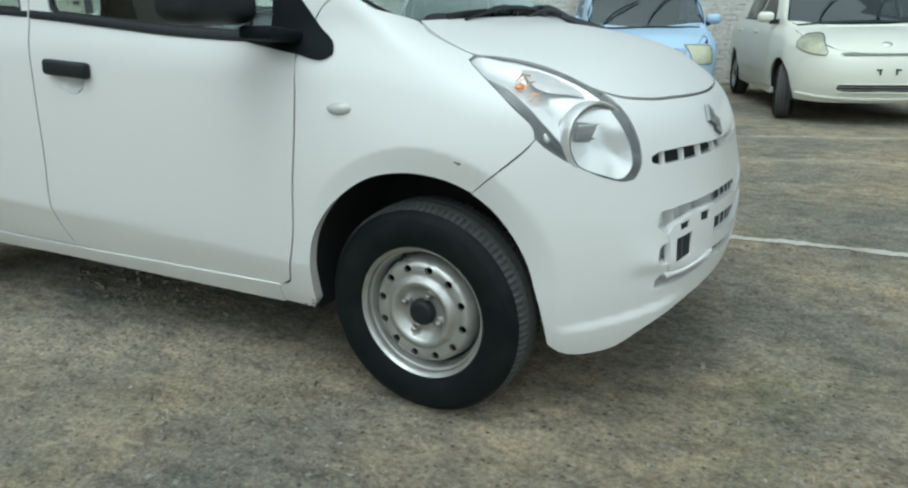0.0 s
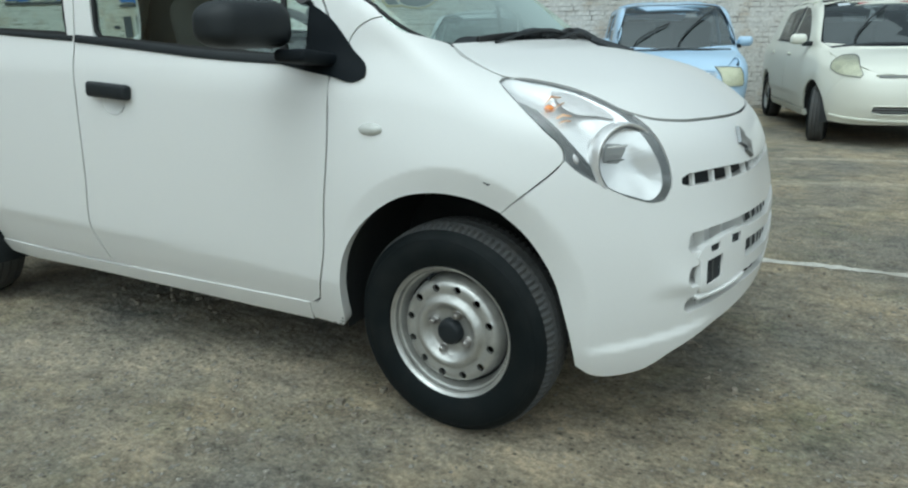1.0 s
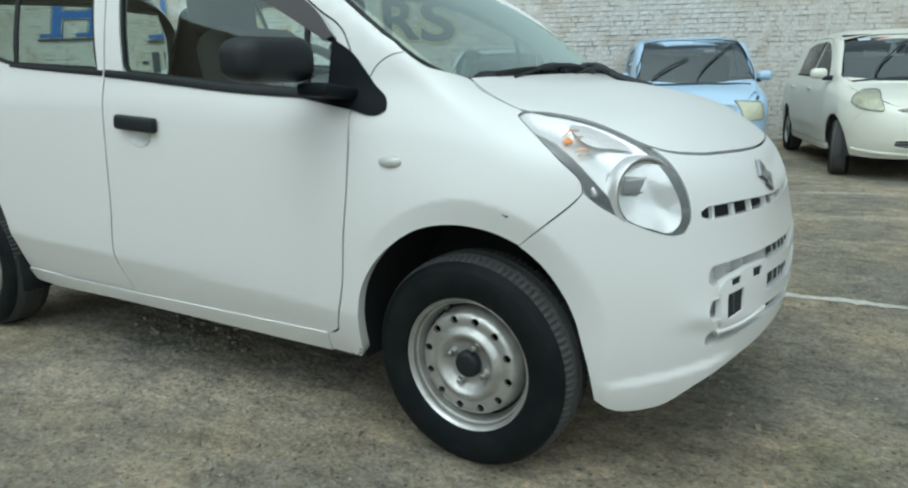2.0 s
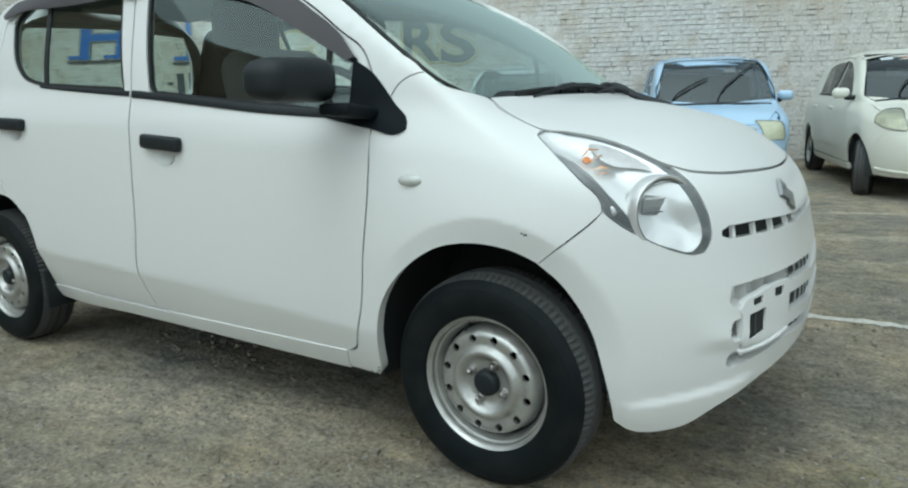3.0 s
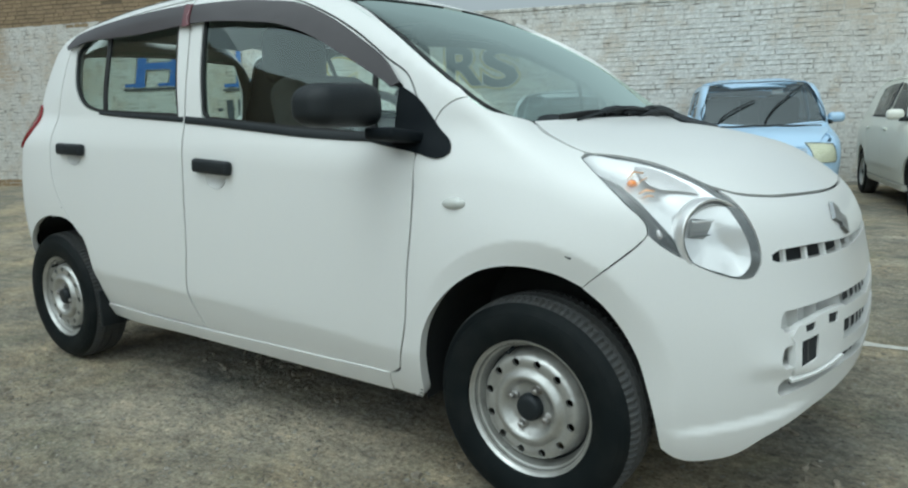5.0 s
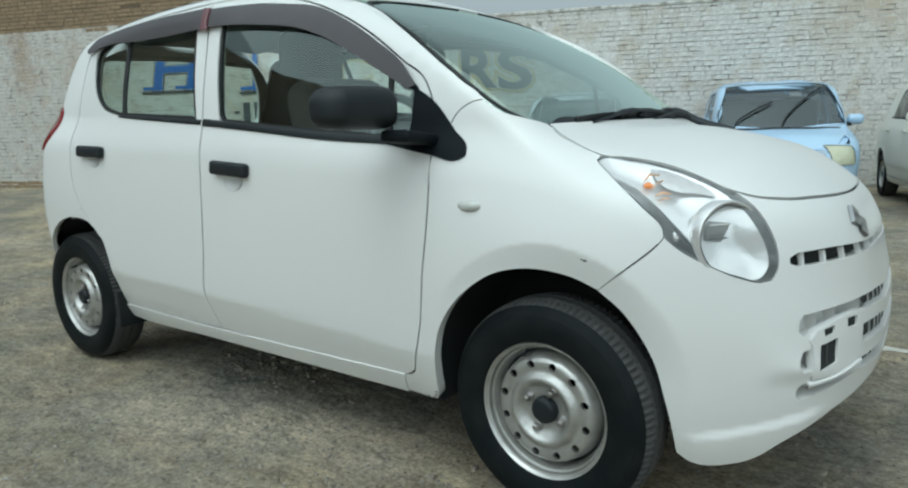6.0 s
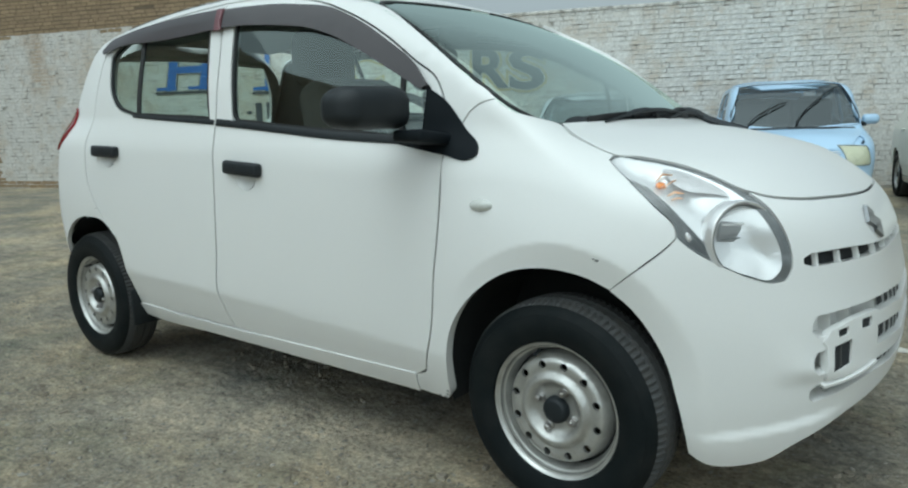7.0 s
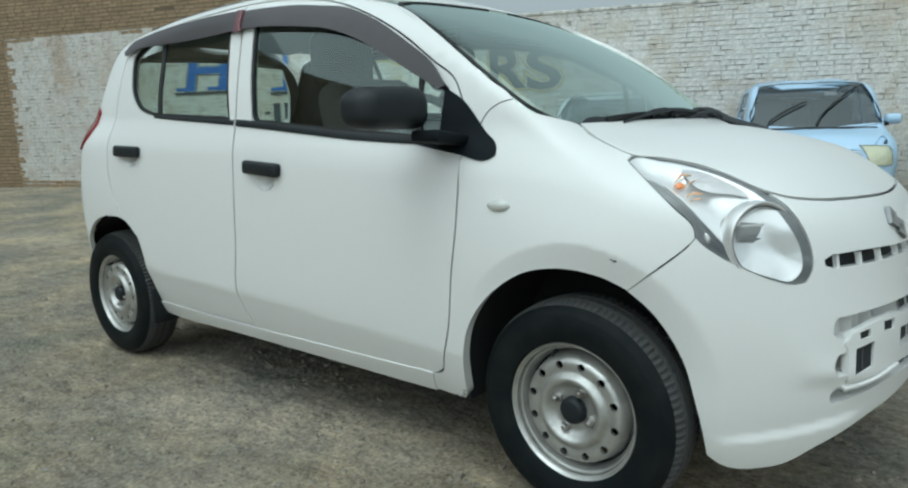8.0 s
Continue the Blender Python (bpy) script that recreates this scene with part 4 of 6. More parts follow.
        p, nv = on_body(S, flank, (-0.188, 0.806))
        part("side_repeater", ball((0.034, 0.016, 0.013), n=20), REPEATER, car, "clear oval side indicator").matrix_local = facing(p, nv)
        if sign < 0:
            for x, z, size in SCUFFS:
                p, nv = on_body(S, flank, (x, z))
                part("scuff", ball((size, size * 0.55, 0.0012), n=10), LAMPGREY, car, "small dark paint chip").matrix_local = facing(p, nv)
        ribbon("tail_lamp", S, [(-2.468, 1.125), (-2.505, 1.075), (-2.548, 1.00), (-2.572, 0.955)], flank, [0.03, 0.085, 0.095, 0.04], REDLENS, car, off=0.008, thick=0.03, label="red rear lamp cluster")
        # wing mirror
        mirror = block((0.120, 0.235, 0.122), (0, 0, 0), 0.045, 6)
        for v in mirror.verts:
            t = v.co.y * sign / 0.1175
            v.co.z *= 1.0 - 0.12 * max(t, 0) + 0.04 * min(t, 0)
            v.co.x -= 0.022 * t * t * (1 if t > 0 else 0.2)
            if v.co.z < 0:
                v.co.z *= 0.86
        wing = part("wing_mirror", mirror, BLACK, car, "black plastic wing mirror housing")
        wing.matrix_local = Matrix.Translation((-0.418, sign * 0.870, 1.056))
        part("mirror_glass", block((0.004, 0.15, 0.066), (-0.0585, 0, 0.002), 0.02, 3), CHROME, wing, "mirror glass")
        part("mirror_foot", block((0.100, 0.15, 0.032), (0, 0, 0), 0.012, 3), SAILBLACK, car, "black mirror arm").matrix_local = Matrix.Translation((-0.352, sign * 0.738, 0.980)) @ Matrix.Rotation(radians(7 * sign), 4, "X")
        headlight(car, S, sign)
        well(car, 0.0, sign, 0.345, 0.34, 0.672, S, 0.335)
        well(car, -2.345, sign, 0.355, 0.34, 0.672, S, 0.290)
    panel("bonnet", S, mirrored([(-y, x) for x, y in BONNET]), lambda p: from_top(p[:, ::-1]), WHITE, car, rim=0.035, gap=0.003, step=0.025, label="white bonnet")
    panel("windscreen", S, mirrored([(-y, z) for y, z in SCREEN_HALF]), from_front, SCREEN, car, rim=0.0, gap=-0.012, off=-0.004, field=cab, label="windscreen with a greenish tint").visible_shadow = False
    ring = flowing(mirrored([(-y, z) for y, z in SCREEN_HALF]), step=0.02)
    panel("screen_seal", S, ring[::2], from_front, SEAL, car, holes=[shrunk(ring, 0.0015)[::2]], off=-0.001, rim=0.01, gap=-0.002, step=0.06, field=cab, label="black windscreen seal")
    rail = [(on_body(S, from_side(-1), q)[0].y, q[0]) for q in RAIL]
    panel("roof", S, mirrored([(0.0, -0.672), (0.21, -0.680), (0.49, -0.700), *[(-y, x) for y, x in rail[::-1]], (0.40, -2.40), (0.0, -2.44)]), lambda p: from_top(p[:, ::-1]), WHITE, car, rim=0.02, label="white roof", step=0.06)
    panel("headliner", S, mirrored([(0.0, -0.74), (0.40, -0.76), (0.46, -1.2), (0.44, -2.1), (0.38, -2.36), (0.0, -2.40)]), lambda p: from_top(p[:, ::-1]), HEADLINER, car, rim=0.0, off=-0.045, label="pale cloth roof lining", step=0.08)
    tail_glass = [(0.0, 1.390), (0.42, 1.372), (0.50, 1.24), (0.535, 1.08), (0.50, 1.04), (0.0, 1.03)]
    panel("tailgate", S, mirrored([(0.0, 1.440), (0.40, 1.415), (0.535, 1.30), (0.585, 1.10), (0.60, 0.80), (0.60, 0.30), (0.55, 0.24), (0.0, 0.24)]), from_back, WHITE, car, holes=[mirrored(tail_glass)], off=-0.002, rim=0.04, label="white tailgate and rear bumper", step=0.05)
    panel("rear_window", S, mirrored(tail_glass), from_back, GLASS, car, off=-0.01, rim=0.0, gap=-0.01, label="rear window glass", step=0.08).visible_shadow = False
    # A black strip paints the shade in the gap along the bonnet's front.
    front = [(x, y) for x, y in BONNET[:9]]
    ribbon("bonnet_seal", S, [(x, -y) for x, y in front[:0:-1]] + front, from_top, 0.014, SEAL, car, off=-0.009, thick=0.004, label="black strip painting the shade in the bonnet gap")
    # bumper with its slots
    rows = ROWS_OF_GRILLE
    slot = row_of(-43.5, 43.5, SLOT_EDGES, 1.6)
    bumper = panel("front_bumper", S, mirrored(arc(NOSE_HALF)), round_nose, WHITE, car, holes=[slot] + [row_of(-42.3, 42.3, r) for r in rows], rim=0.046, gap=0.001, hole_corner=15, label="white front bumper with slatted grille", step=0.013)
    panel("grille_back", S, mirrored(arc([(0, 0.60), (43, 0.585), (44, 0.350), (0, 0.345)])), round_nose, WHITE, bumper, off=-0.042, rim=0.0, label="white blind floor of the grille", step=0.04)
    panel("slot_back", S, mirrored(arc([(0, 0.715), (44, 0.715), (44, 0.664), (0, 0.664)])), round_nose, LINER, bumper, off=-0.036, rim=0.0, label="dark space behind the upper slot", step=0.05)
    for a in (-40.5, -35.0, -28.7, -20, -10, 0, 10, 20, 28.7, 35.0, 40.5):
        ribbon("slot_fin", S, arc([(a, 0.670), (a, 0.709)]), round_nose, 0.006, WHITE, bumper, off=-0.008, thick=0.010)
    for lo, hi in rows:
        for a in (-38, -33, -28, -23, -18, -12, -6, 0, 6, 12, 18, 23, 28, 33, 38):
            ribbon("grille_fin", S, arc([(a, lo(a) - 0.004), (a, hi(a) + 0.004)]), round_nose, 0.006, WHITE, bumper, off=-0.022, thick=0.022)
        # Shallow dark panels paint the unlit depth of the grille openings.
        for a in (-20.5, -15, -9, -3, 3, 9, 15, 20.5):
            panel("grille_gap", S, arc([(a - 1.8, lo(a) + 0.007), (a + 1.8, lo(a) + 0.007), (a + 1.8, hi(a) - 0.003), (a - 1.8, hi(a) - 0.003)]), round_nose, LINER, bumper, off=-0.012, rim=0.0, gap=0.0, step=0.02, corner=25)
    window, upper, side_hole = [(38.5, 0.500), (34.6, 0.511), (34.9, 0.455), (38.9, 0.441)], [(37.8, 0.535), (35.4, 0.541), (35.5, 0.523), (37.6, 0.518)], [(31.8, 0.549), (28.6, 0.550), (29.0, 0.527), (31.9, 0.528)]
    bracket = panel("plate_bracket", S, arc([(26.2, 0.560), (33, 0.556), (39.2, 0.536), (40.6, 0.512), (40.0, 0.500), (40.2, 0.425), (34.9, 0.432), (27.0, 0.452)]), round_nose, WHITE, car, holes=[arc(window), arc(upper), arc(side_hole)], off=0.007, rim=0.022, step=0.02, gap=0.0, corner=25, label="empty white number plate bracket")
    # Dark panels just over the bumper paint the openings' unlit depth.
    for hole in (window, upper, side_hole):
        panel("bracket_gap", S, arc(hole), round_nose, LINER, bracket, off=0.0025, rim=0.0, gap=-0.002, step=0.03, corner=25, label="dark panel painted for the unlit opening in the bracket")
    ribbon("bracket_bar", S, arc([(36.9, 0.50), (37.1, 0.452)]), round_nose, 0.004, TRIM, bracket, off=0.0045, thick=0.002, label="grey strut in the opening")
    ribbon("bracket_clip", S, arc([(40.6, 0.412), (35.0, 0.424), (27.6, 0.441)]), round_nose, 0.009, WHITE, bracket, off=0.012, thick=0.018)
    # A dark strip painted as the shadow under the clip.
    ribbon("bracket_shadow_gap", S, arc([(40.4, 0.404), (35.0, 0.416), (27.8, 0.433)]), round_nose, 0.004, LINER, bracket, off=0.003, thick=0.004)
    # badge: a plain upright lozenge of two halves
    p, nv = on_body(S, round_nose, arc([(17.6, 0.748)])[0])
    turn = facing(p + nv * 0.003, nv) @ Matrix.Diagonal((1.12, 1.15, 1, 1))
    for shape in ([(-0.050, 0.004), (-0.012, 0.040), (0.020, 0.020), (-0.006, 0.004), (0.030, -0.014), (0.016, -0.024)], [(0.050, -0.004), (0.012, -0.040), (-0.020, -0.020), (0.006, -0.004), (-0.030, 0.014), (-0.016, 0.024)]):
        bm = bmesh.new()
        low = [bm.verts.new((x, y, -0.003)) for x, y in shape]
        high = [bm.verts.new((x * 0.93, y * 0.93, 0.005)) for x, y in shape]
        bm.faces.new(high)
        for k in range(6):
            bm.faces.new((low[k], low[(k + 1) % 6], high[(k + 1) % 6], high[k]))
        bmesh.ops.recalc_face_normals(bm, faces=bm.faces)
        part("badge", bm, DULLCHROME, car, "grey metal badge").matrix_local = turn
    # cowl and wipers
    panel("cowl", S, mirrored([(0.0, 0.052), (0.30, 0.030), (0.50, -0.015), (0.545, -0.045), (0.50, -0.060), (0.30, -0.03), (0.0, -0.01)]), lambda p: from_top(p[:, ::-1]), BLACK, car, off=-0.003, rim=0.02, label="black plastic cowl under the windscreen", step=0.03)
    for y0, y1, z0, z1 in ((-0.37, 0.24, 0.998, 1.018), (0.02, 0.52, 1.000, 1.010)):
        pts = []
        for s in np.linspace(0, 1, 9):
            q, nv = on_body(S, from_front, (y0 + (y1 - y0) * s, z0 + (z1 - z0) * math.sin(s * 2.8)), cab)
            pts.append(q + nv * (0.012 + 0.016 * math.sin(s * 3.0)))
        w = part("wiper", tube(pts, [0.003, 0.004, 0.005, 0.006, 0.006, 0.007, 0.007, 0.008, 0.010], 8), BLACK, car, "black wiper arm resting on the windscreen")
        pts = []
        for s in np.linspace(0, 1, 12):
            q, nv = on_body(S, from_front, (y0 - 0.06 + (y1 - y0) * 0.92 * s, z0 + 0.010 + 0.012 * math.sin(s * 3.1)), cab)
            pts.append(q + nv * 0.010)
        part("blade", tube(pts, 0.006, 6, 1.6), SEAL, w)
        mid = y0 + 0.45 * (y1 - y0)
        for line, thick in (([(-0.13, 0.014), (-0.07, 0.030), (0.0, 0.036), (0.07, 0.030), (0.13, 0.014)], 0.007), ([(-0.10, 0.008), (-0.06, 0.022), (-0.02, 0.012)], 0.005), ([(0.03, 0.010), (0.07, 0.022), (0.11, 0.008)], 0.005), ([(0.0, 0.036), (0.12, 0.030), (0.26, 0.012)], 0.008)):
            pts = []
            for dy, dz in line:
                q, nv = on_body(S, from_front, (mid + dy, z0 + 0.008 + 0.5 * dz), cab)
                pts.append(q + nv * (0.010 + 0.3 * dz))
            part("bridge", tube(pts, thick, 6), BLACK, w, "black bridge of the wiper blade")
    part("cowl_corner", mesh_of(*CORNER, 50), BLACK, car, "black corner piece of the cowl")
    ribbon("pillar_edge", S, [(0.515, 1.402), (0.555, 1.375), (0.600, 1.284), (0.630, 1.200), (0.642, 1.127), (0.642, 1.060)], from_front, [0.004, 0.010, 0.013, 0.013, 0.013, 0.010], WHITE, car, off=0.015, thick=0.03, field=cab, label="white edge of the windscreen pillar")
    # wheels
    for x, steer in ((0.0, -1.6), (-2.4, 0.0)):
        steel_wheel(car, Matrix.Translation((x, -0.680, 0.278)) @ Matrix.Rotation(radians(steer), 4, "Z") @ Matrix.Rotation(radians(22.5 if x == 0 else 12), 4, "Y"))
        steel_wheel(car, Matrix.Translation((x, 0.680, 0.278)) @ Matrix.Rotation(radians(180 + steer), 4, "Z"))
    # underside and cabin
    part("underbody", block((1.40, 1.24, 0.12), (-1.20, 0, 0.265), 0.03), UNDER, car, "dark underbody")
    part("front_subframe", block((0.62, 0.60, 0.14), (0.10, 0, 0.27), 0.04), UNDER, car, "dark engine underside")
    part("rear_axle", block((0.60, 0.66, 0.12), (-2.35, 0, 0.30), 0.04), UNDER, car, "dark rear axle beam")
    part("jacking_point", block((0.10, 0.05, 0.06), (-1.09, -0.50, 0.180), 0.01), TRIM, car, "grey jacking point")
    part("mudflap", block((0.02, 0.16, 0.16), (-2.05, -0.62, 0.27), 0.006), BLACK, car, "black rubber flap ahead of the rear wheel")
    part("cabin_floor", block((1.56, 1.26, 0.04), (-1.18, 0, 0.36), 0.01), TRIM, car)
    dash = block((0.42, 1.20, 0.26), (-0.40, 0, 0.86), 0.08, 4)
    part("dashboard", dash, DASH, car, "dark grey dashboard")
    part("firewall", block((0.03, 1.2, 0.26), (-0.26, 0, 0.83), 0.0), TRIM, car)
    wheel = [Vector((0, 0.175 * math.cos(a), 0.175 * math.sin(a))) for a in np.linspace(0, 2 * math.pi, 33)]
    wm = Matrix.Translation((-0.70, -0.33, 0.95)) @ Matrix.Rotation(radians(-24), 4, "Y")
    sw = part("steering_wheel", tube(wheel, 0.015, 8), DASH, car, "dark steering wheel")
    sw.matrix_local = wm
    part("steering_hub", block((0.05, 0.14, 0.10), (0.01, 0, 0), 0.02, 3), DASH, sw)
    for a in (0, 180, 270):
        part("spoke", block((0.02, 0.12, 0.03), (0.005, 0.10, 0), 0.008, 2, None), DASH, sw).matrix_local = Matrix.Rotation(radians(a), 4, "X")
    for y in (-0.33, 0.33):
        seat = new("front_seat")
        seat.parent = car
        seat.location = (-0.765, y, 0.36)
        part("cushion", block((0.50, 0.48, 0.20), (0.10, 0, 0.14), 0.06, 4), SEATCLOTH, seat)
        back = block((0.15, 0.47, 0.66), (-0.20, 0, 0.50), 0.06, 4, Matrix.Rotation(radians(-14), 4, "Y"))
        for v in back.verts:
            if v.co.z > 0.62:
                v.co.y *= 1 - 0.9 * (v.co.z - 0.62)
        part("backrest", back, SEATCLOTH, seat)
        part("headrest", block((0.10, 0.27, 0.20), (-0.395, 0, 0.90), 0.045, 4), SEATCLOTH, seat)
    part("rear_seat_back", block((0.14, 1.16, 0.52), (-2.08, 0, 0.72), 0.05, 3, Matrix.Rotation(radians(-12), 4, "Y")), SEATCLOTH, car, "brown-grey rear bench back")
    part("rear_seat_cushion", block((0.50, 1.16, 0.20), (-1.78, 0, 0.48), 0.05, 3), SEATCLOTH, car)
    part("rear_view_mirror", block((0.03, 0.22, 0.06), (-0.78, 0, 1.335), 0.015, 3), BLACK, car, "black rear-view mirror")
    return car


def headlight(car, S, sign):
    lay = oblique(sign, 50)
    p0, n0 = on_body(S, lay, (-0.10, 0.80))
    lamp = panel("headlight", S, LAMP, lay, LAMPGREY, car, holes=[LAMP_IN], off=-0.004, rim=0.012, gap=0.001, step=0.02, edge=0.010, corner=80, label="clear almond-shaped headlight with round lamp and amber bulb")
    panel("reflector", S, LAMP_IN, lay, REFLECTOR, lamp, off=-0.006, rim=0.0, gap=-0.001, step=0.014, edge=0.010, corner=80, bowl=lambda d: -0.020 * np.clip(d / 0.05, 0, 1), label="silvery reflector bowl")
    panel("lamp_bed", S, LAMP, lay, WHITE, lamp, holes=[LAMP_IN], off=-0.016, rim=0.0, corner=80, gap=-0.016, step=0.03, edge=0.02, label="white seat of the lamp")
    lens = panel("lens", S, LAMP, lay, LENS, lamp, off=-0.001, rim=0.0, gap=0.0005, step=0.02, edge=0.010, corner=80, label="clear plastic lamp lens")
    lens.visible_shadow = False
    p, nv = on_body(S, lay, (-0.050, 0.748))
    ahead = (Vector((0.80, sign * 0.60, 0.06))).normalized()
    turn = facing(p - nv * 0.026, ahead) @ Matrix.Rotation(math.pi / 2, 4, "X")
    part("lamp_ring", lathe([(0.088, -0.024), (0.0865, 0.010), (0.0840, 0.014), (0.0800, 0.013), (0.0765, 0.006)], 48), REFLECTOR, lamp, "bright ring round the main lamp").matrix_local = turn
    part("lamp_groove", lathe([(0.0768, 0.008), (0.0745, 0.009), (0.0722, 0.005)], 48), LAMPGREY, lamp, "grey groove inside the ring").matrix_local = turn
    part("main_bowl", lathe([(0.0725, 0.006), (0.066, -0.014), (0.052, -0.034), (0.030, -0.046), (0.012, -0.050), (0.0005, -0.050)], 40), REFLECTOR, lamp, "silvery bowl of the main lamp").matrix_local = turn
    inner = facing(p - nv * 0.026, ahead)
    # The bowl's dark reflection of its surroundings, made as a striped grey plate.
    shade = part("lamp_shade", block((0.070, 0.044, 0.006), (0.016 * sign, 0.016, -0.006), 0.012, 3, Matrix.Rotation(radians(8 * sign), 4, "Z")), REFLECTIONGREY, lamp, "dark reflection in the main lamp, made as a grey plate")
    shade.matrix_local = inner
    part("shade_rib", block((0.062, 0.006, 0.004), (0.016 * sign, 0.033, -0.002), 0.002, 1), REFLECTOR, shade, "bright upper stripe of the painted reflection")
    part("shade_rib", block((0.064, 0.004, 0.004), (0.016 * sign, 0.002, -0.002), 0.001, 1), LAMPGREY, shade, "dark lower stripe of the painted reflection")
    # the indicator: a ribbed grey bowl beside a white housing, with an orange bulb and its reflection
    panel("indicator_bowl", S, [(-0.190, 0.902), (-0.150, 0.896), (-0.105, 0.874), (-0.070, 0.850), (-0.062, 0.838), (-0.100, 0.846), (-0.150, 0.852), (-0.172, 0.862), (-0.186, 0.882)], lay, HAZYCHROME, lamp, off=-0.0065, rim=0.0, gap=0.0, step=0.012, edge=0.01, label="grey ribbed indicator bowl")
    # Reflections of the bulb, painted as thin pale orange strips.
    for line, wide in (([(-0.216, 0.873), (-0.196, 0.889), (-0.174, 0.887)], 0.004), ([(-0.203, 0.856), (-0.187, 0.870), (-0.170, 0.876)], 0.003), ([(-0.199, 0.842), (-0.182, 0.850), (-0.163, 0.847)], 0.006), ([(-0.194, 0.833), (-0.178, 0.838), (-0.168, 0.836)], 0.004)):
        ribbon("bulb_glint", S, line, lay, [0.3 * wide, wide, 0.2 * wide], PALEAMBER, lamp, off=-0.0055, thick=0.002, label="bulb reflection painted as a pale orange strip")
    q, nv = on_body(S, lay, (-0.208, 0.865))
    part("bulb", ball((0.0115, 0.0095, 0.006)), AMBER, lamp, "orange indicator bulb").matrix_local = facing(q - nv * 0.006, nv)
    # the small lamp in the dark lower wedge
    q, nv = on_body(S, lay, (-0.168, 0.752))
    part("marker_lamp", ball((0.006, 0.012, 0.003), n=16), HAZYCHROME, lamp, "small clear marker lamp").matrix_local = facing(q - nv * 0.003, nv) @ Matrix.Rotation(radians(-20 * sign), 4, "Z")
    panel("lamp_wedge", S, [(-0.286, 0.884), (-0.252, 0.866), (-0.218, 0.837), (-0.180, 0.792), (-0.137, 0.738), (-0.103, 0.695), (-0.150, 0.722), (-0.188, 0.748), (-0.190, 0.769), (-0.230, 0.818), (-0.268, 0.866)], lay, LAMPDARK, lamp, off=-0.0025, rim=0.0, gap=0.0, step=0.012, edge=0.01, corner=60, label="dark grey lower wedge of the lamp")
    for shift in (0.010, 0.020):
        ribbon("wedge_line", S, [(-0.262 + shift, 0.862), (-0.222 + shift, 0.820), (-0.182 + shift, 0.766), (-0.150 + shift, 0.730)], lay, 0.0014, LAMPGREY, lamp, off=-0.0020, thick=0.001, label="thin paler line in the lamp wedge")


hatchback()

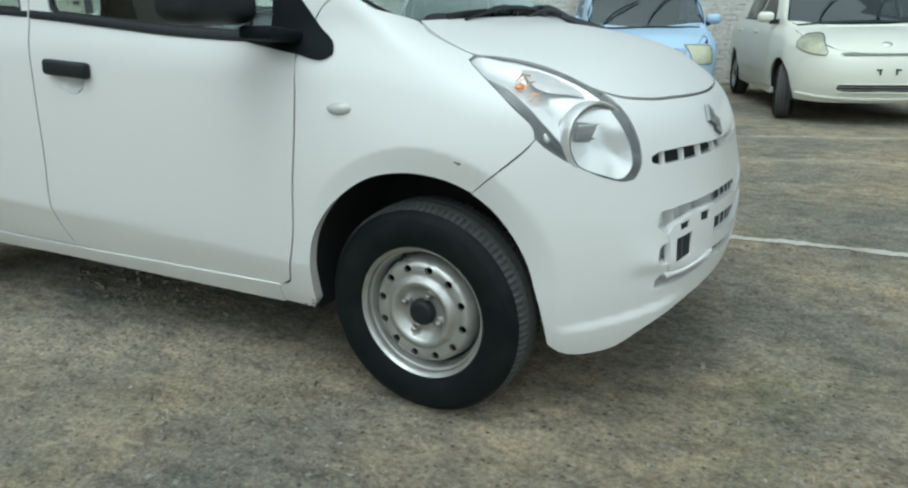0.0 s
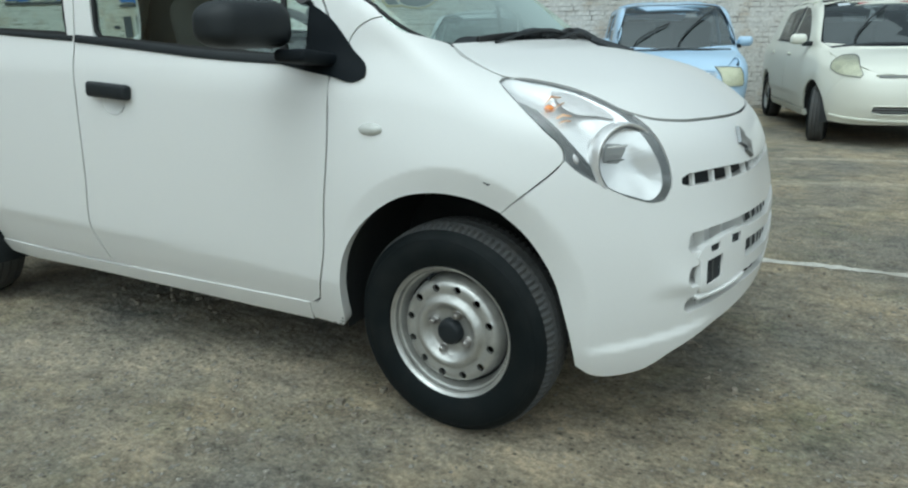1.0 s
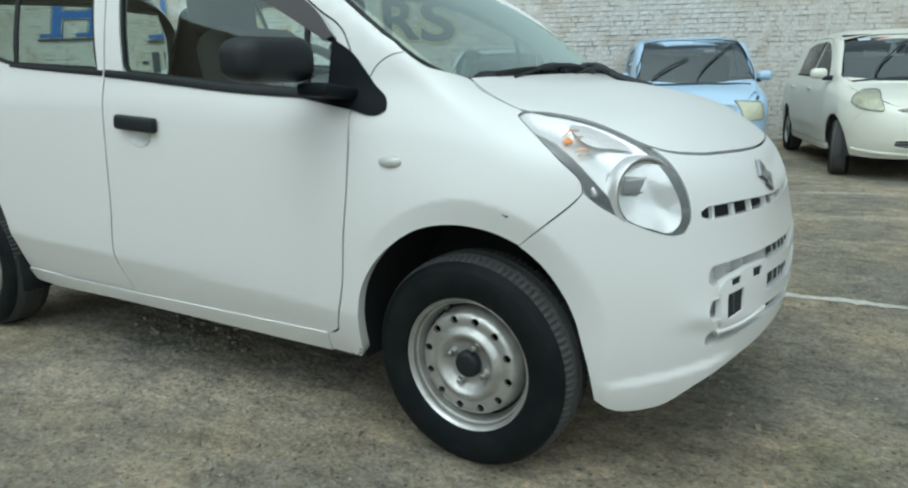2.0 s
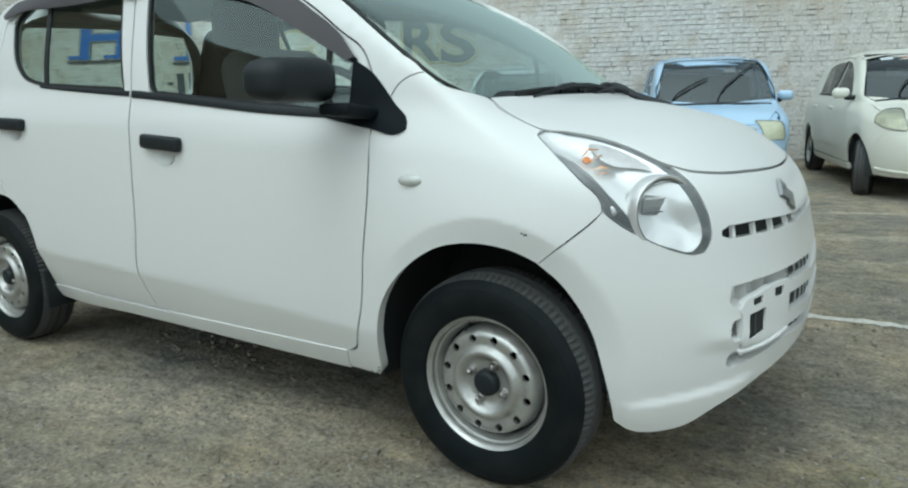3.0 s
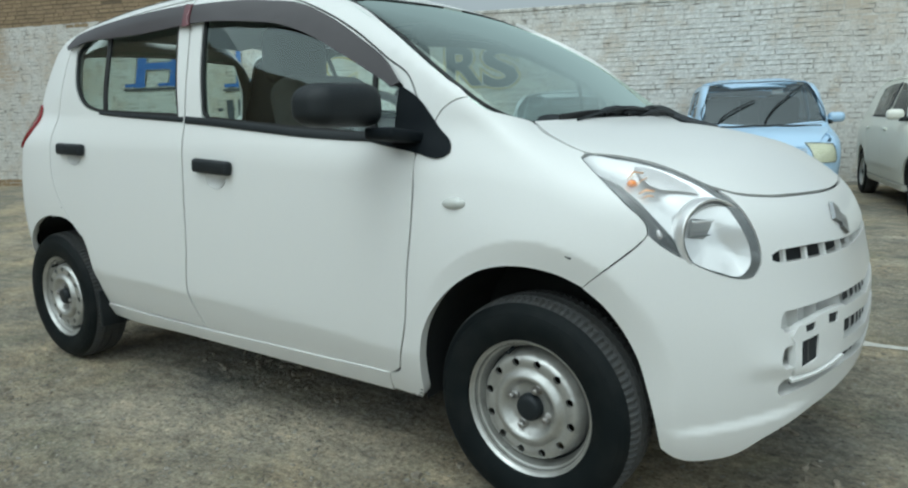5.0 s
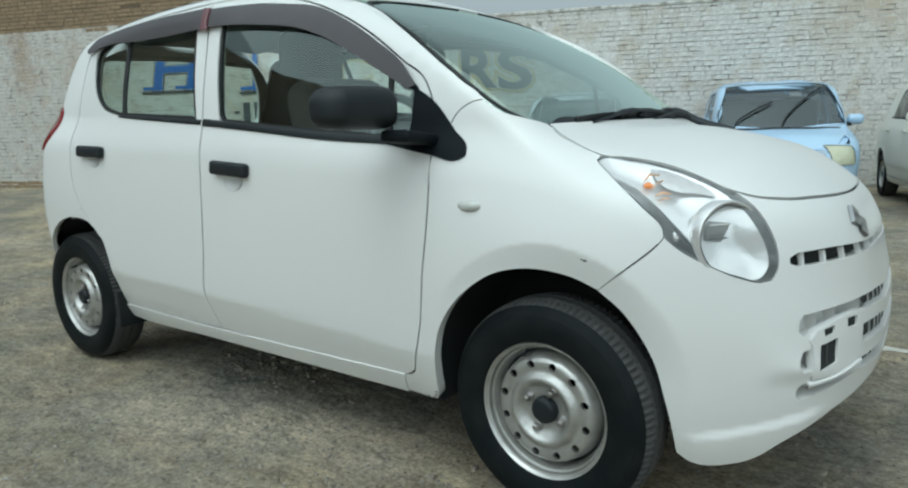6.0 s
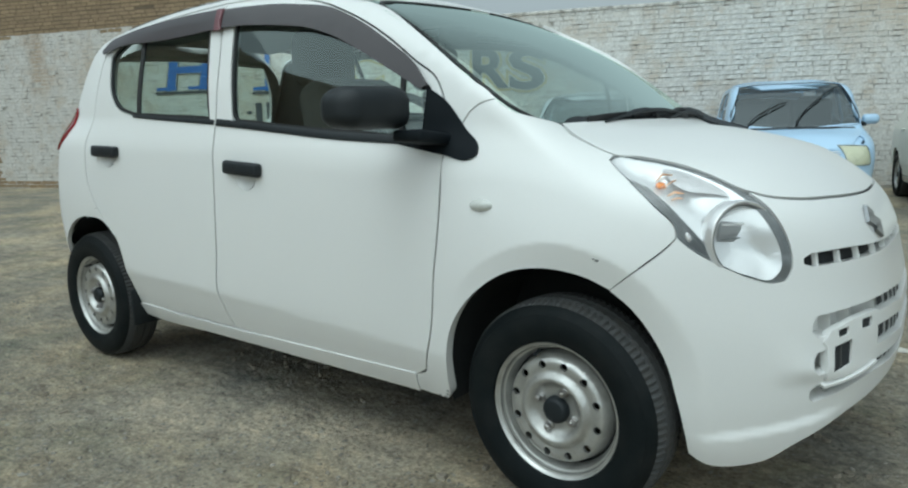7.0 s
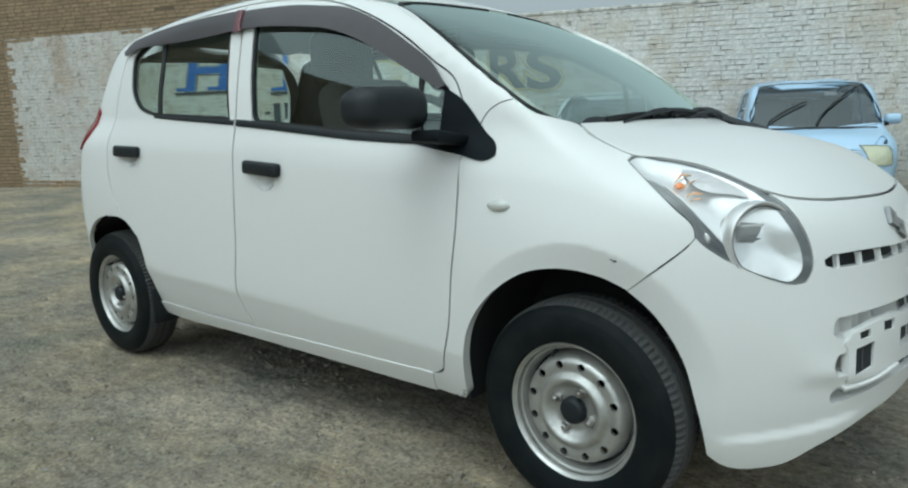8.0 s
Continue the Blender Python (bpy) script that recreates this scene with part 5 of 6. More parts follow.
# ---- cars parked along the wall ----
def parked_car(name, label, S, paint, d, place, lens_mat, group="cars along the wall"):
    """A parked five-door car, built on its shell from the main sizes in d."""
    car = empty(name, label, "car", group)
    wb, belt, lift = d["wheelbase"], d["belt"], d["arch"]
    corner = [q for q in d["screen"] if q[0] > 0.5]
    pillar = [(on_body(S, from_front, q, S.cabin)[0].x, q[1]) for q in corner]
    pillar = [q for q in d["pillar"] if q[0] < pillar[0][0] - 0.04] + pillar[:-1]
    for sign in (-1, 1):
        flank = from_side(sign)

        def hump(x):
            return [(x + lift * math.cos(a), 0.30 + lift * math.sin(a)) for a in np.linspace(math.pi, 0, 13)]
        low, top = d["sill"], d["top"]
        a, b, c = d["lines"]
        arch_f, arch_r = hump(0.0), hump(-wb)
        front_edge = d["front_edge"]
        panel("fender", S, [(a, low), (-lift - 0.02, low), *arch_f, *front_edge, (d["cowl"], belt + 0.03), (a, belt + 0.02)], flank, paint, car, step=0.04, edge=0.03, label="front fender")
        wf, wr = d["windows"]
        dr = panel("front_door", S, [(a, low), (a, belt), (a - 0.02, belt + 0.02), *d["door_top"], (b, top), (b, low)], flank, paint, car, holes=[wf], step=0.05, edge=0.04)
        rr = panel("rear_door", S, [(b, low), (b, top), (c, top - 0.02), (c, belt), (c + 0.02, 0.75), (-wb + lift + 0.06, 0.45), (-wb + lift + 0.02, low)], flank, paint, car, holes=[wr], step=0.05, edge=0.04)
        ribbon("pillar_strip", S, [(b, belt + 0.045), (b, top - 0.04)], flank, 0.10, BLACK, dr, off=0.003, label="black strip between the side windows")
        for owner, w in ((dr, wf), (rr, wr)):
            panel("window_pane", S, w, flank, SIDEGLASS, owner, off=-0.006, rim=0.0, gap=-0.004, step=0.08, edge=0.04).visible_shadow = False
            ribbon("window_seal", S, [w[-1], w[0]], flank, 0.02, SEAL, owner, off=0.004)
        panel("quarter_panel", S, [(-wb + lift + 0.06, 0.45), (c + 0.02, 0.75), (c, belt), (c, top - 0.02), (d["tail"] + 0.30, top - 0.06), (d["tail"] + 0.14, belt + 0.1), (d["tail"] + 0.05, 0.8), (d["tail"] + 0.06, 0.3), (-wb - lift, 0.28), *arch_r[1:-1]], flank, paint, car, step=0.05, edge=0.04)
        panel("side_frame", S, [(a - 0.02, belt + 0.02), *d["door_top"], (b, top), (c, top - 0.02), (d["tail"] + 0.30, top - 0.06), (d["tail"] + 0.32, top - 0.01), (c, top + 0.035), (b, top + 0.05), *pillar, (pillar[-1][0] + 0.03, belt + 0.03)], flank, paint, car, step=0.05, edge=0.03, label="windscreen pillar and roof rail")
        panel("sill", S, [(-lift, low - 0.01), (-wb + lift, low - 0.01), (-wb + lift, 0.22), (-lift, 0.22)], flank, paint, car, off=0.006, rim=0.04, step=0.05)
        for xh in (b + 0.14, c + 0.14):
            p, nv = on_body(S, flank, (xh, belt - 0.10))
            part("door_handle", block((0.16, 0.03, 0.03), (0, 0, 0), 0.01, 2), d["handle"], dr if xh > b else rr).matrix_local = facing(p + nv * 0.012, nv)
        mir = part("wing_mirror", block((0.10, 0.17, 0.11), (0, 0, 0), 0.045, 4), paint, car)
        mir.matrix_local = Matrix.Translation((a + d["mirror"], sign * (d["half"] + 0.06), belt + 0.07))
        part("mirror_foot", block((0.08, 0.12, 0.05), (0, -sign * 0.10, -0.05), 0.015, 2), BLACK, mir)
        lay = oblique(sign, d["lamp_turn"])
        lamp = panel("headlight", S, d["lamp"], lay, d["lamp_mat"], car, off=0.004, rim=0.012, step=0.03, edge=0.02, corner=24, label="slightly hazy headlight")
        panel("lamp_bed", S, d["lamp"], lay, paint, lamp, off=-0.012, rim=0.0, gap=-0.03, step=0.05, edge=0.03)
        panel("lens", S, d["lamp"], lay, lens_mat, lamp, off=0.010, rim=0.008, step=0.04, edge=0.03, corner=24).visible_shadow = False
        ring = flowing(d["lamp"], step=0.03, corner=24)
        panel("lamp_edge", S, ring, lay, LAMPGREY, lamp, holes=[shrunk(ring, 0.006)], off=0.008, rim=0.008, gap=0.0, step=0.05)
        for x in (0.0, -wb):
            well(car, x, sign, lift + 0.005, 0.34, d["half"] - 0.045)
            steel_wheel(car, Matrix.Translation((x, sign * (d["half"] - 0.045), 0.278)) @ Matrix.Rotation((0 if sign < 0 else math.pi) + (radians(d["steer"]) if x == 0 else 0), 4, "Z"), simple=True)
        ribbon("tail_lamp", S, [(d["tail"] + 0.10, belt + 0.02), (d["tail"] + 0.07, belt - 0.18)], flank, 0.09, REDLENS, car, off=0.006)
    panel("bonnet", S, mirrored(d["bonnet"]), lambda q: from_top(q[:, ::-1]), paint, car, rim=0.03, step=0.05, field=S.lower, label="smooth bonnet")
    panel("front_bumper", S, mirrored(arc(d["nose"])), round_nose, paint, car, holes=[mirrored(arc(h)) for h in d["grilles"]], rim=0.035, step=0.04, hole_corner=30, off=-0.003)
    panel("grille_back", S, mirrored(arc([(0, 0.72), (44, 0.70), (46, 0.25), (0, 0.25)])), round_nose, LINER, car, off=-0.05, rim=0.0, step=0.08, label="dark space behind the grille")
    for z in d["bars"]:
        ribbon("grille_bar", S, arc([(x, z) for x in np.linspace(-d["bar_arc"], d["bar_arc"], 7)]), round_nose, 0.009, d["bar_mat"], car, off=-0.004, thick=0.02)
    panel("inner_wing", S, mirrored(d["bonnet"]), lambda q: from_top(q[:, ::-1]), paint, car, rim=0.0, gap=-0.05, off=-0.02, step=0.08, edge=0.05, field=S.lower)
    panel("windscreen", S, mirrored(d["screen"]), from_front, DARKGLASS, car, rim=0.0, gap=-0.02, off=-0.008, field=S.cabin, step=0.06).visible_shadow = False
    pane = flowing(mirrored(d["screen"]), step=0.04)
    panel("screen_frame", S, shrunk(pane, -0.050), from_front, paint, car, holes=[pane], off=0.006, rim=0.010, gap=0.0, step=0.05, edge=0.03, field=S.cabin, label="painted frame of the windscreen")
    panel("screen_seal", S, pane, from_front, SEAL, car, holes=[shrunk(pane, 0.007)], off=0.003, rim=0.006, gap=0.0, step=0.05, edge=0.03, field=S.cabin, label="black windscreen seal")
    edge = [(on_body(S, from_side(-1), q)[0].y, q[0]) for q in d["rail"]]
    panel("roof", S, mirrored([(0.0, d["roof_front"]), (0.3, d["roof_front"] - 0.005), *[(-y, x) for y, x in edge], (0.45, d["tail"] + 0.28), (0.0, d["tail"] + 0.25)]), lambda q: from_top(q[:, ::-1]), paint, car, rim=0.02, step=0.07)
    tg = [(0.0, top + 0.01 - 0.08), (0.42, top - 0.10), (0.50, belt + 0.06), (0.0, belt + 0.04)]
    panel("tailgate", S, mirrored([(0.0, top + 0.03), (0.46, top), (0.56, belt), (d["half"] - 0.14, 0.8), (d["half"] - 0.14, 0.28), (0.0, 0.26)]), from_back, paint, car, holes=[mirrored(tg)], off=-0.002, rim=0.04, step=0.08)
    panel("rear_window", S, mirrored(tg), from_back, REARGLASS, car, off=-0.008, rim=0.0, gap=-0.01, step=0.1).visible_shadow = False
    for y0, y1, z1 in d["wipers"]:
        pts, low = [], []
        for s in np.linspace(0, 1, 10):
            q, nv = on_body(S, from_front, (y0 + (y1 - y0) * s ** 1.5, d["wiper_z"] + (z1 - d["wiper_z"]) * s), S.cabin)
            pts.append(q + nv * (0.012 + 0.010 * math.sin(s * 2.2)))
            low.append(pts[-1] - nv * 0.008)
        w = part("wiper", tube(pts, [0.012, 0.011, 0.010, 0.009, 0.009, 0.009, 0.009, 0.009, 0.008, 0.005], 6), BLACK, car, "black wiper standing up the glass")
        part("blade", tube(low[3:], 0.006, 6), SEAL, w)
    if d.get("cowl_strip"):
        ribbon("cowl", S, d["cowl_strip"], lambda q: from_top(q), 0.035, BLACK, car, off=0.002)
    part("underbody", block((wb + 0.5, 2 * d["half"] - 0.55, 0.12), (-wb / 2, 0, 0.26), 0.03), UNDER, car)
    part("dashboard", block((0.36, 2 * d["half"] - 0.28, 0.30), (d["cowl"] - 0.30, 0, belt - 0.14), 0.08, 3), DASH, car)
    part("cabin_floor", block((1.9, 2 * d["half"] - 0.2, 0.05), (d["cowl"] - 1.3, 0, 0.42), 0.0), TRIM, car)
    for y in (-0.34, 0.34):
        seat = part("front_seat", block((0.16, 0.46, 0.70), (d["cowl"] - 1.15, y, 0.85), 0.06, 3), TRIM, car)
        part("headrest", block((0.10, 0.24, 0.18), (d["cowl"] - 1.20, y, 1.25 - d["low_head"]), 0.04, 3), TRIM, seat)
    part("rear_seat", block((0.16, 1.15, 0.72), (c + 0.05, 0, 0.86), 0.06, 3), TRIM, car)
    part("headliner", block((1.5, 2 * d["half"] - 0.52, 0.03), (c + 0.55, 0, top + 0.005), 0.01), TRIM, car)
    car.matrix_basis = place
    return car


PALELAMP = material("pale_lamp_reflector", (0.78, 0.78, 0.66), rough=0.25, metal=0.2, coat=0.5, stain=0.5, stain_size=14, stain_color=(0.58, 0.58, 0.46), grain=0.2, grain_size=60)
COMPACT = Shell(
    nose=[(0.16, 0.60), (0.26, 0.68), (0.36, 0.72), (0.46, 0.73), (0.56, 0.72), (0.66, 0.69), (0.74, 0.655), (0.82, 0.60), (0.90, 0.50)], nose_round=0.26,
    deck=[(-3.3, 1.00), (-1.3, 0.97), (-0.45, 0.955), (-0.2, 0.945), (0.1, 0.915), (0.35, 0.865), (0.55, 0.795), (0.70, 0.71)], crown=0.05,
    side=[(0.16, 0.74), (0.24, 0.78), (0.40, 0.815), (0.60, 0.8325), (0.80, 0.825), (0.95, 0.80), (1.05, 0.775), (1.2, 0.72)],
    plan=[(-3.3, 0.09), (-3.0, 0.04), (-2.6, 0.01), (-1.2, 0.0), (-0.2, 0.0), (0.2, 0.02), (0.45, 0.06), (0.75, 0.14)],
    cabin_side=[(0.9, 0.80), (1.02, 0.78), (1.15, 0.735), (1.3, 0.68), (1.42, 0.63), (1.52, 0.58)],
    cabin_plan=[(-3.3, 0.13), (-2.8, 0.05), (-2.2, 0.01), (-1.2, 0.0), (-0.6, 0.015), (-0.2, 0.06)],
    roof=[(-3.2, 1.38), (-2.7, 1.46), (-2.0, 1.505), (-1.4, 1.515), (-1.1, 1.495), (-0.85, 1.45), (-0.6, 1.38)],
    screen=[(0.90, 0.02), (1.0, -0.10), (1.1, -0.25), (1.2, -0.40), (1.3, -0.56), (1.4, -0.76), (1.46, -0.92), (1.52, -1.15)], screen_round=0.10,
    tail=[(0.16, -3.02), (0.4, -3.08), (0.7, -3.09), (1.0, -3.03), (1.2, -2.95), (1.45, -2.80)], tail_round=0.08, lean=0.30, nose_power=3.6, soft=(0.1, 0.09, 0.05), arches=[(0.0, 0.30, 0.40, 0.05), (-2.44, 0.30, 0.40, 0.05)])

COMPACT_SIZES = dict(
    wheelbase=2.44, steer=-18, belt=0.96, arch=0.325, sill=0.30, top=1.425, lines=(-0.40, -1.33, -2.22), half=0.8325, tail=-3.08, cowl=-0.22, mirror=-0.06, handle=IVORY, low_head=0.02,
    front_edge=[(0.34, 0.42), (0.42, 0.60), (0.50, 0.68), (0.44, 0.76), (0.30, 0.84), (0.16, 0.87), (0.10, 0.885)],
    door_top=[(-0.52, 1.09), (-0.72, 1.22), (-0.92, 1.33), (-1.10, 1.395)], pillar=[(-1.10, 1.455), (-0.92, 1.425), (-0.80, 1.405), (-0.66, 1.33), (-0.46, 1.20), (-0.26, 1.04)],
    windows=([(-0.50, 0.99), (-0.76, 1.20), (-0.98, 1.31), (-1.12, 1.36), (-1.27, 1.375), (-1.27, 1.0)], [(-1.39, 1.0), (-1.39, 1.375), (-1.80, 1.37), (-2.12, 1.33), (-2.15, 1.20), (-2.12, 1.01)]),
    lamp=[(-0.362, 0.80), (-0.348, 0.868), (-0.25, 0.874), (-0.14, 0.838), (-0.05, 0.772), (0.012, 0.702), (0.0, 0.672), (-0.20, 0.694), (-0.338, 0.742)], lamp_mat=HAZYLAMP, lamp_turn=42,
    bonnet=[(0.0, 0.665), (0.30, 0.64), (0.44, 0.585), (0.50, 0.52), (0.58, 0.40), (0.64, 0.22), (0.665, 0.10), (0.68, -0.10), (0.66, -0.20), (0.35, -0.13), (0.0, -0.10)],
    nose=[(0, 0.728), (20, 0.726), (34, 0.735), (40, 0.745), (48, 0.75), (58, 0.72), (66, 0.62), (67, 0.45), (68, 0.30), (66, 0.235), (45, 0.225), (20, 0.225), (0, 0.225)],
    grilles=[[(0, 0.708), (22, 0.706), (33, 0.698), (33, 0.670), (20, 0.668), (0, 0.668)], [(0, 0.405), (22, 0.405), (31, 0.398), (32, 0.352), (28, 0.335), (0, 0.335)]],
    bars=(0.688, 0.382, 0.356), bar_arc=31, bar_mat=DULLCHROME, screen=[(0.0, 1.435), (0.40, 1.42), (0.585, 1.385), (0.655, 1.20), (0.715, 1.00), (0.68, 0.965), (0.35, 0.945), (0.0, 0.94)],
    rail=[(-0.80, 1.405), (-0.92, 1.425), (-1.10, 1.455), (-1.33, 1.475), (-1.80, 1.475), (-2.22, 1.46), (-2.78, 1.415)], roof_front=-0.75, wipers=((-0.42, -0.02, 1.34), (0.12, 0.50, 1.36)), wiper_z=0.985, cowl_strip=[(-0.135, -0.64), (-0.085, -0.3), (-0.07, 0.0), (-0.085, 0.3), (-0.135, 0.64)])

BOXY = Shell(
    nose=[(0.16, 0.54), (0.26, 0.60), (0.38, 0.625), (0.48, 0.62), (0.58, 0.60), (0.66, 0.57), (0.74, 0.52), (0.82, 0.44)], nose_round=0.16,
    deck=[(-3.0, 0.90), (-1.3, 0.885), (-0.4, 0.88), (-0.1, 0.875), (0.15, 0.845), (0.35, 0.79), (0.50, 0.70)], crown=0.035,
    side=[(0.16, 0.66), (0.24, 0.70), (0.40, 0.725), (0.60, 0.7375), (0.76, 0.73), (0.90, 0.712), (1.02, 0.69), (1.2, 0.65)],
    plan=[(-3.0, 0.06), (-2.6, 0.02), (-1.2, 0.0), (-0.2, 0.0), (0.2, 0.015), (0.45, 0.05), (0.65, 0.10)],
    cabin_side=[(0.78, 0.71), (0.92, 0.70), (1.08, 0.67), (1.25, 0.63), (1.38, 0.595), (1.45, 0.57)],
    cabin_plan=[(-3.0, 0.08), (-2.6, 0.03), (-2.0, 0.005), (-1.0, 0.0), (-0.4, 0.01), (0.0, 0.04)],
    roof=[(-3.0, 1.35), (-2.6, 1.395), (-1.8, 1.42), (-1.2, 1.42), (-0.8, 1.405), (-0.55, 1.375), (-0.3, 1.31)],
    screen=[(0.80, 0.12), (0.90, 0.03), (1.0, -0.07), (1.12, -0.19), (1.24, -0.33), (1.34, -0.50), (1.39, -0.64), (1.43, -0.85)], screen_round=0.08,
    tail=[(0.16, -2.62), (0.4, -2.68), (0.7, -2.69), (1.0, -2.65), (1.38, -2.52)], tail_round=0.05, lean=0.20, nose_power=4.0, soft=(0.08, 0.07, 0.04), arches=[])

BOXY_SIZES = dict(
    wheelbase=2.34, belt=0.88, arch=0.305, sill=0.30, top=1.335, lines=(-0.32, -1.22, -2.06), half=0.7375, tail=-2.69, cowl=-0.03, mirror=-0.02, handle=SKYBLUE, low_head=0.10, steer=0,
    front_edge=[(0.32, 0.42), (0.38, 0.48), (0.44, 0.53), (0.44, 0.70), (0.34, 0.76), (0.18, 0.82)],
    door_top=[(-0.40, 1.00), (-0.54, 1.13), (-0.70, 1.25), (-0.86, 1.312)], pillar=[(-0.86, 1.375), (-0.62, 1.358), (-0.52, 1.342), (-0.40, 1.24), (-0.26, 1.11), (-0.10, 0.96)],
    windows=([(-0.42, 0.92), (-0.60, 1.10), (-0.76, 1.23), (-0.88, 1.285), (-1.16, 1.295), (-1.16, 0.92)], [(-1.28, 0.92), (-1.28, 1.295), (-1.98, 1.285), (-2.00, 1.06), (-1.96, 0.925)]),
    lamp=[(-0.235, 0.690), (-0.06, 0.700), (0.012, 0.700), (0.020, 0.530), (-0.005, 0.502), (-0.205, 0.505), (-0.232, 0.53)], lamp_mat=PALELAMP, lamp_turn=35,
    bonnet=[(0.0, 0.535), (0.30, 0.525), (0.42, 0.50), (0.47, 0.45), (0.55, 0.30), (0.61, 0.15), (0.62, 0.03), (0.60, 0.0), (0.30, 0.05), (0.0, 0.06)],
    nose=[(0, 0.690), (25, 0.690), (37, 0.695), (46, 0.712), (52, 0.705), (60, 0.56), (64, 0.52), (66, 0.42), (66, 0.30), (64, 0.235), (40, 0.225), (0, 0.225)],
    grilles=[[(0, 0.665), (24, 0.662), (33, 0.655), (33, 0.610), (22, 0.603), (0, 0.603)], [(0, 0.40), (22, 0.40), (27, 0.39), (27, 0.34), (20, 0.33), (0, 0.33)]],
    bars=(0.645, 0.624, 0.365), bar_arc=32, bar_mat=CHROME, screen=[(0.0, 1.370), (0.40, 1.362), (0.530, 1.338), (0.590, 1.17), (0.640, 0.97), (0.63, 0.895), (0.30, 0.868), (0.0, 0.860)],
    rail=[(-0.52, 1.342), (-0.62, 1.358), (-0.86, 1.375), (-1.22, 1.385), (-1.70, 1.385), (-2.06, 1.370), (-2.42, 1.340)], roof_front=-0.455, wipers=((-0.47, -0.07, 1.15), (0.01, 0.44, 1.29)), wiper_z=0.90, cowl_strip=[(-0.01, -0.58), (0.045, -0.3), (0.06, 0.0), (0.045, 0.3), (-0.01, 0.58)])

PALE = material("pale_silver_blue_paint", (0.62, 0.68, 0.72), rough=0.35, coat=0.4, stain=0.15, stain_size=2.0, stain_color=(0.5, 0.55, 0.58), grain=0.05, grain_size=300)
HEADING = radians(-70)
compact = parked_car("compact_car", "pearl white five-door compact, dusty, parked nose out before the brick wall", COMPACT, IVORY, COMPACT_SIZES, Matrix.Translation((1.285, 5.92, YARD)) @ Matrix.Rotation(radians(-74.5), 4, "Z") @ Matrix.Diagonal((0.94, 0.94, 0.94, 1)), HAZYLENS)
parked_car("box_wagon", "light blue boxy small wagon with lifted wipers, by the wall", BOXY, SKYBLUE, BOXY_SIZES, Matrix.Translation((-0.86, 6.15, YARD)) @ Matrix.Rotation(HEADING, 4, "Z"), HAZYLENS)
parked_car("box_wagon", "pale silver-blue small wagon with lifted wipers, by the wall", BOXY, PALE, BOXY_SIZES, Matrix.Translation((-2.86, 5.42, YARD)) @ Matrix.Rotation(HEADING, 4, "Z") @ Matrix.Diagonal((1.0, 1.10, 0.97, 1)), HAZYLENS)

# marks on the compact's front and glass
ribbon("bumper_lip", COMPACT, arc([(a, 0.262 + 0.00001 * a * a) for a in np.linspace(-62, 62, 15)]), round_nose, 0.030, IVORY, compact, off=0.012, thick=0.03, label="raised lip along the bumper's foot")
for z in (0.330, 0.410):
    ribbon("grille_edge", COMPACT, arc([(a, z) for a in np.linspace(-31, 31, 9)]), round_nose, 0.010, IVORY, compact, off=0.008, thick=0.02, label="raised edge of the lower grille")
REDSTRIP = material("red_sun_strip", (0.34, 0.05, 0.06), rough=0.4, coat=0.4, stain=0.3, stain_size=5)
panel("sun_strip", COMPACT, [(-0.25, 1.422), (0.10, 1.428), (0.50, 1.408), (0.50, 1.378), (0.10, 1.396), (-0.25, 1.392)], from_front, REDSTRIP, compact, off=-0.008, rim=0.0, gap=0.0, field=COMPACT.cabin, step=0.04, label="red sun strip behind the glass")
panel("sticker", COMPACT, [(-0.45, 1.405), (-0.33, 1.412), (-0.33, 1.385), (-0.45, 1.378)], from_front, PALE, compact, off=-0.007, rim=0.0, gap=0.0, field=COMPACT.cabin, step=0.03, label="pale sticker behind the glass")
p, nv = on_body(COMPACT, round_nose, arc([(0, 0.775)])[0])
part("badge", ball((0.045, 0.036, 0.010)), CHROME, compact, "oval chrome badge").matrix_local = facing(p, nv)
for a in (-6.5, 6.5):
    for da, dz, w, h in ((0.0, 0.0, 0.05, 0.014), (0.9 if a < 0 else -0.9, -0.022, 0.014, 0.05)):
        p, nv = on_body(COMPACT, round_nose, arc([(a + da, 0.545 + dz)])[0])
        part("plate_hook", block((w, h, 0.012), (0, 0, 0), 0.003, 1), BLACK, compact, "black number plate hook").matrix_local = facing(p + nv * 0.004, nv)

# ---- lettering on the wall, markings, stones, and what closes the yard ----
WALL_AT, WALL_TURN = Vector((-0.5, 9.2, YARD)), radians(21)
WALL = Matrix.Translation(WALL_AT) @ Matrix.Rotation(WALL_TURN, 4, "Z")
SIGNBLUE = material("blue_sign_paint", (0.035, 0.15, 0.50), rough=0.7, stain=0.35, stain_size=6, stain_color=(0.10, 0.25, 0.55), grain=0.25, grain_size=40)
SIGNDARK = material("dark_sign_paint", (0.06, 0.07, 0.085), rough=0.75, stain=0.3, stain_size=6, stain_color=(0.12, 0.13, 0.14), grain=0.2, grain_size=40)
SIGNGOLD = material("faded_yellow_sign_paint", (0.50, 0.40, 0.14), rough=0.75, stain=0.4, stain_size=5, stain_color=(0.55, 0.50, 0.34), grain=0.25, grain_size=40)
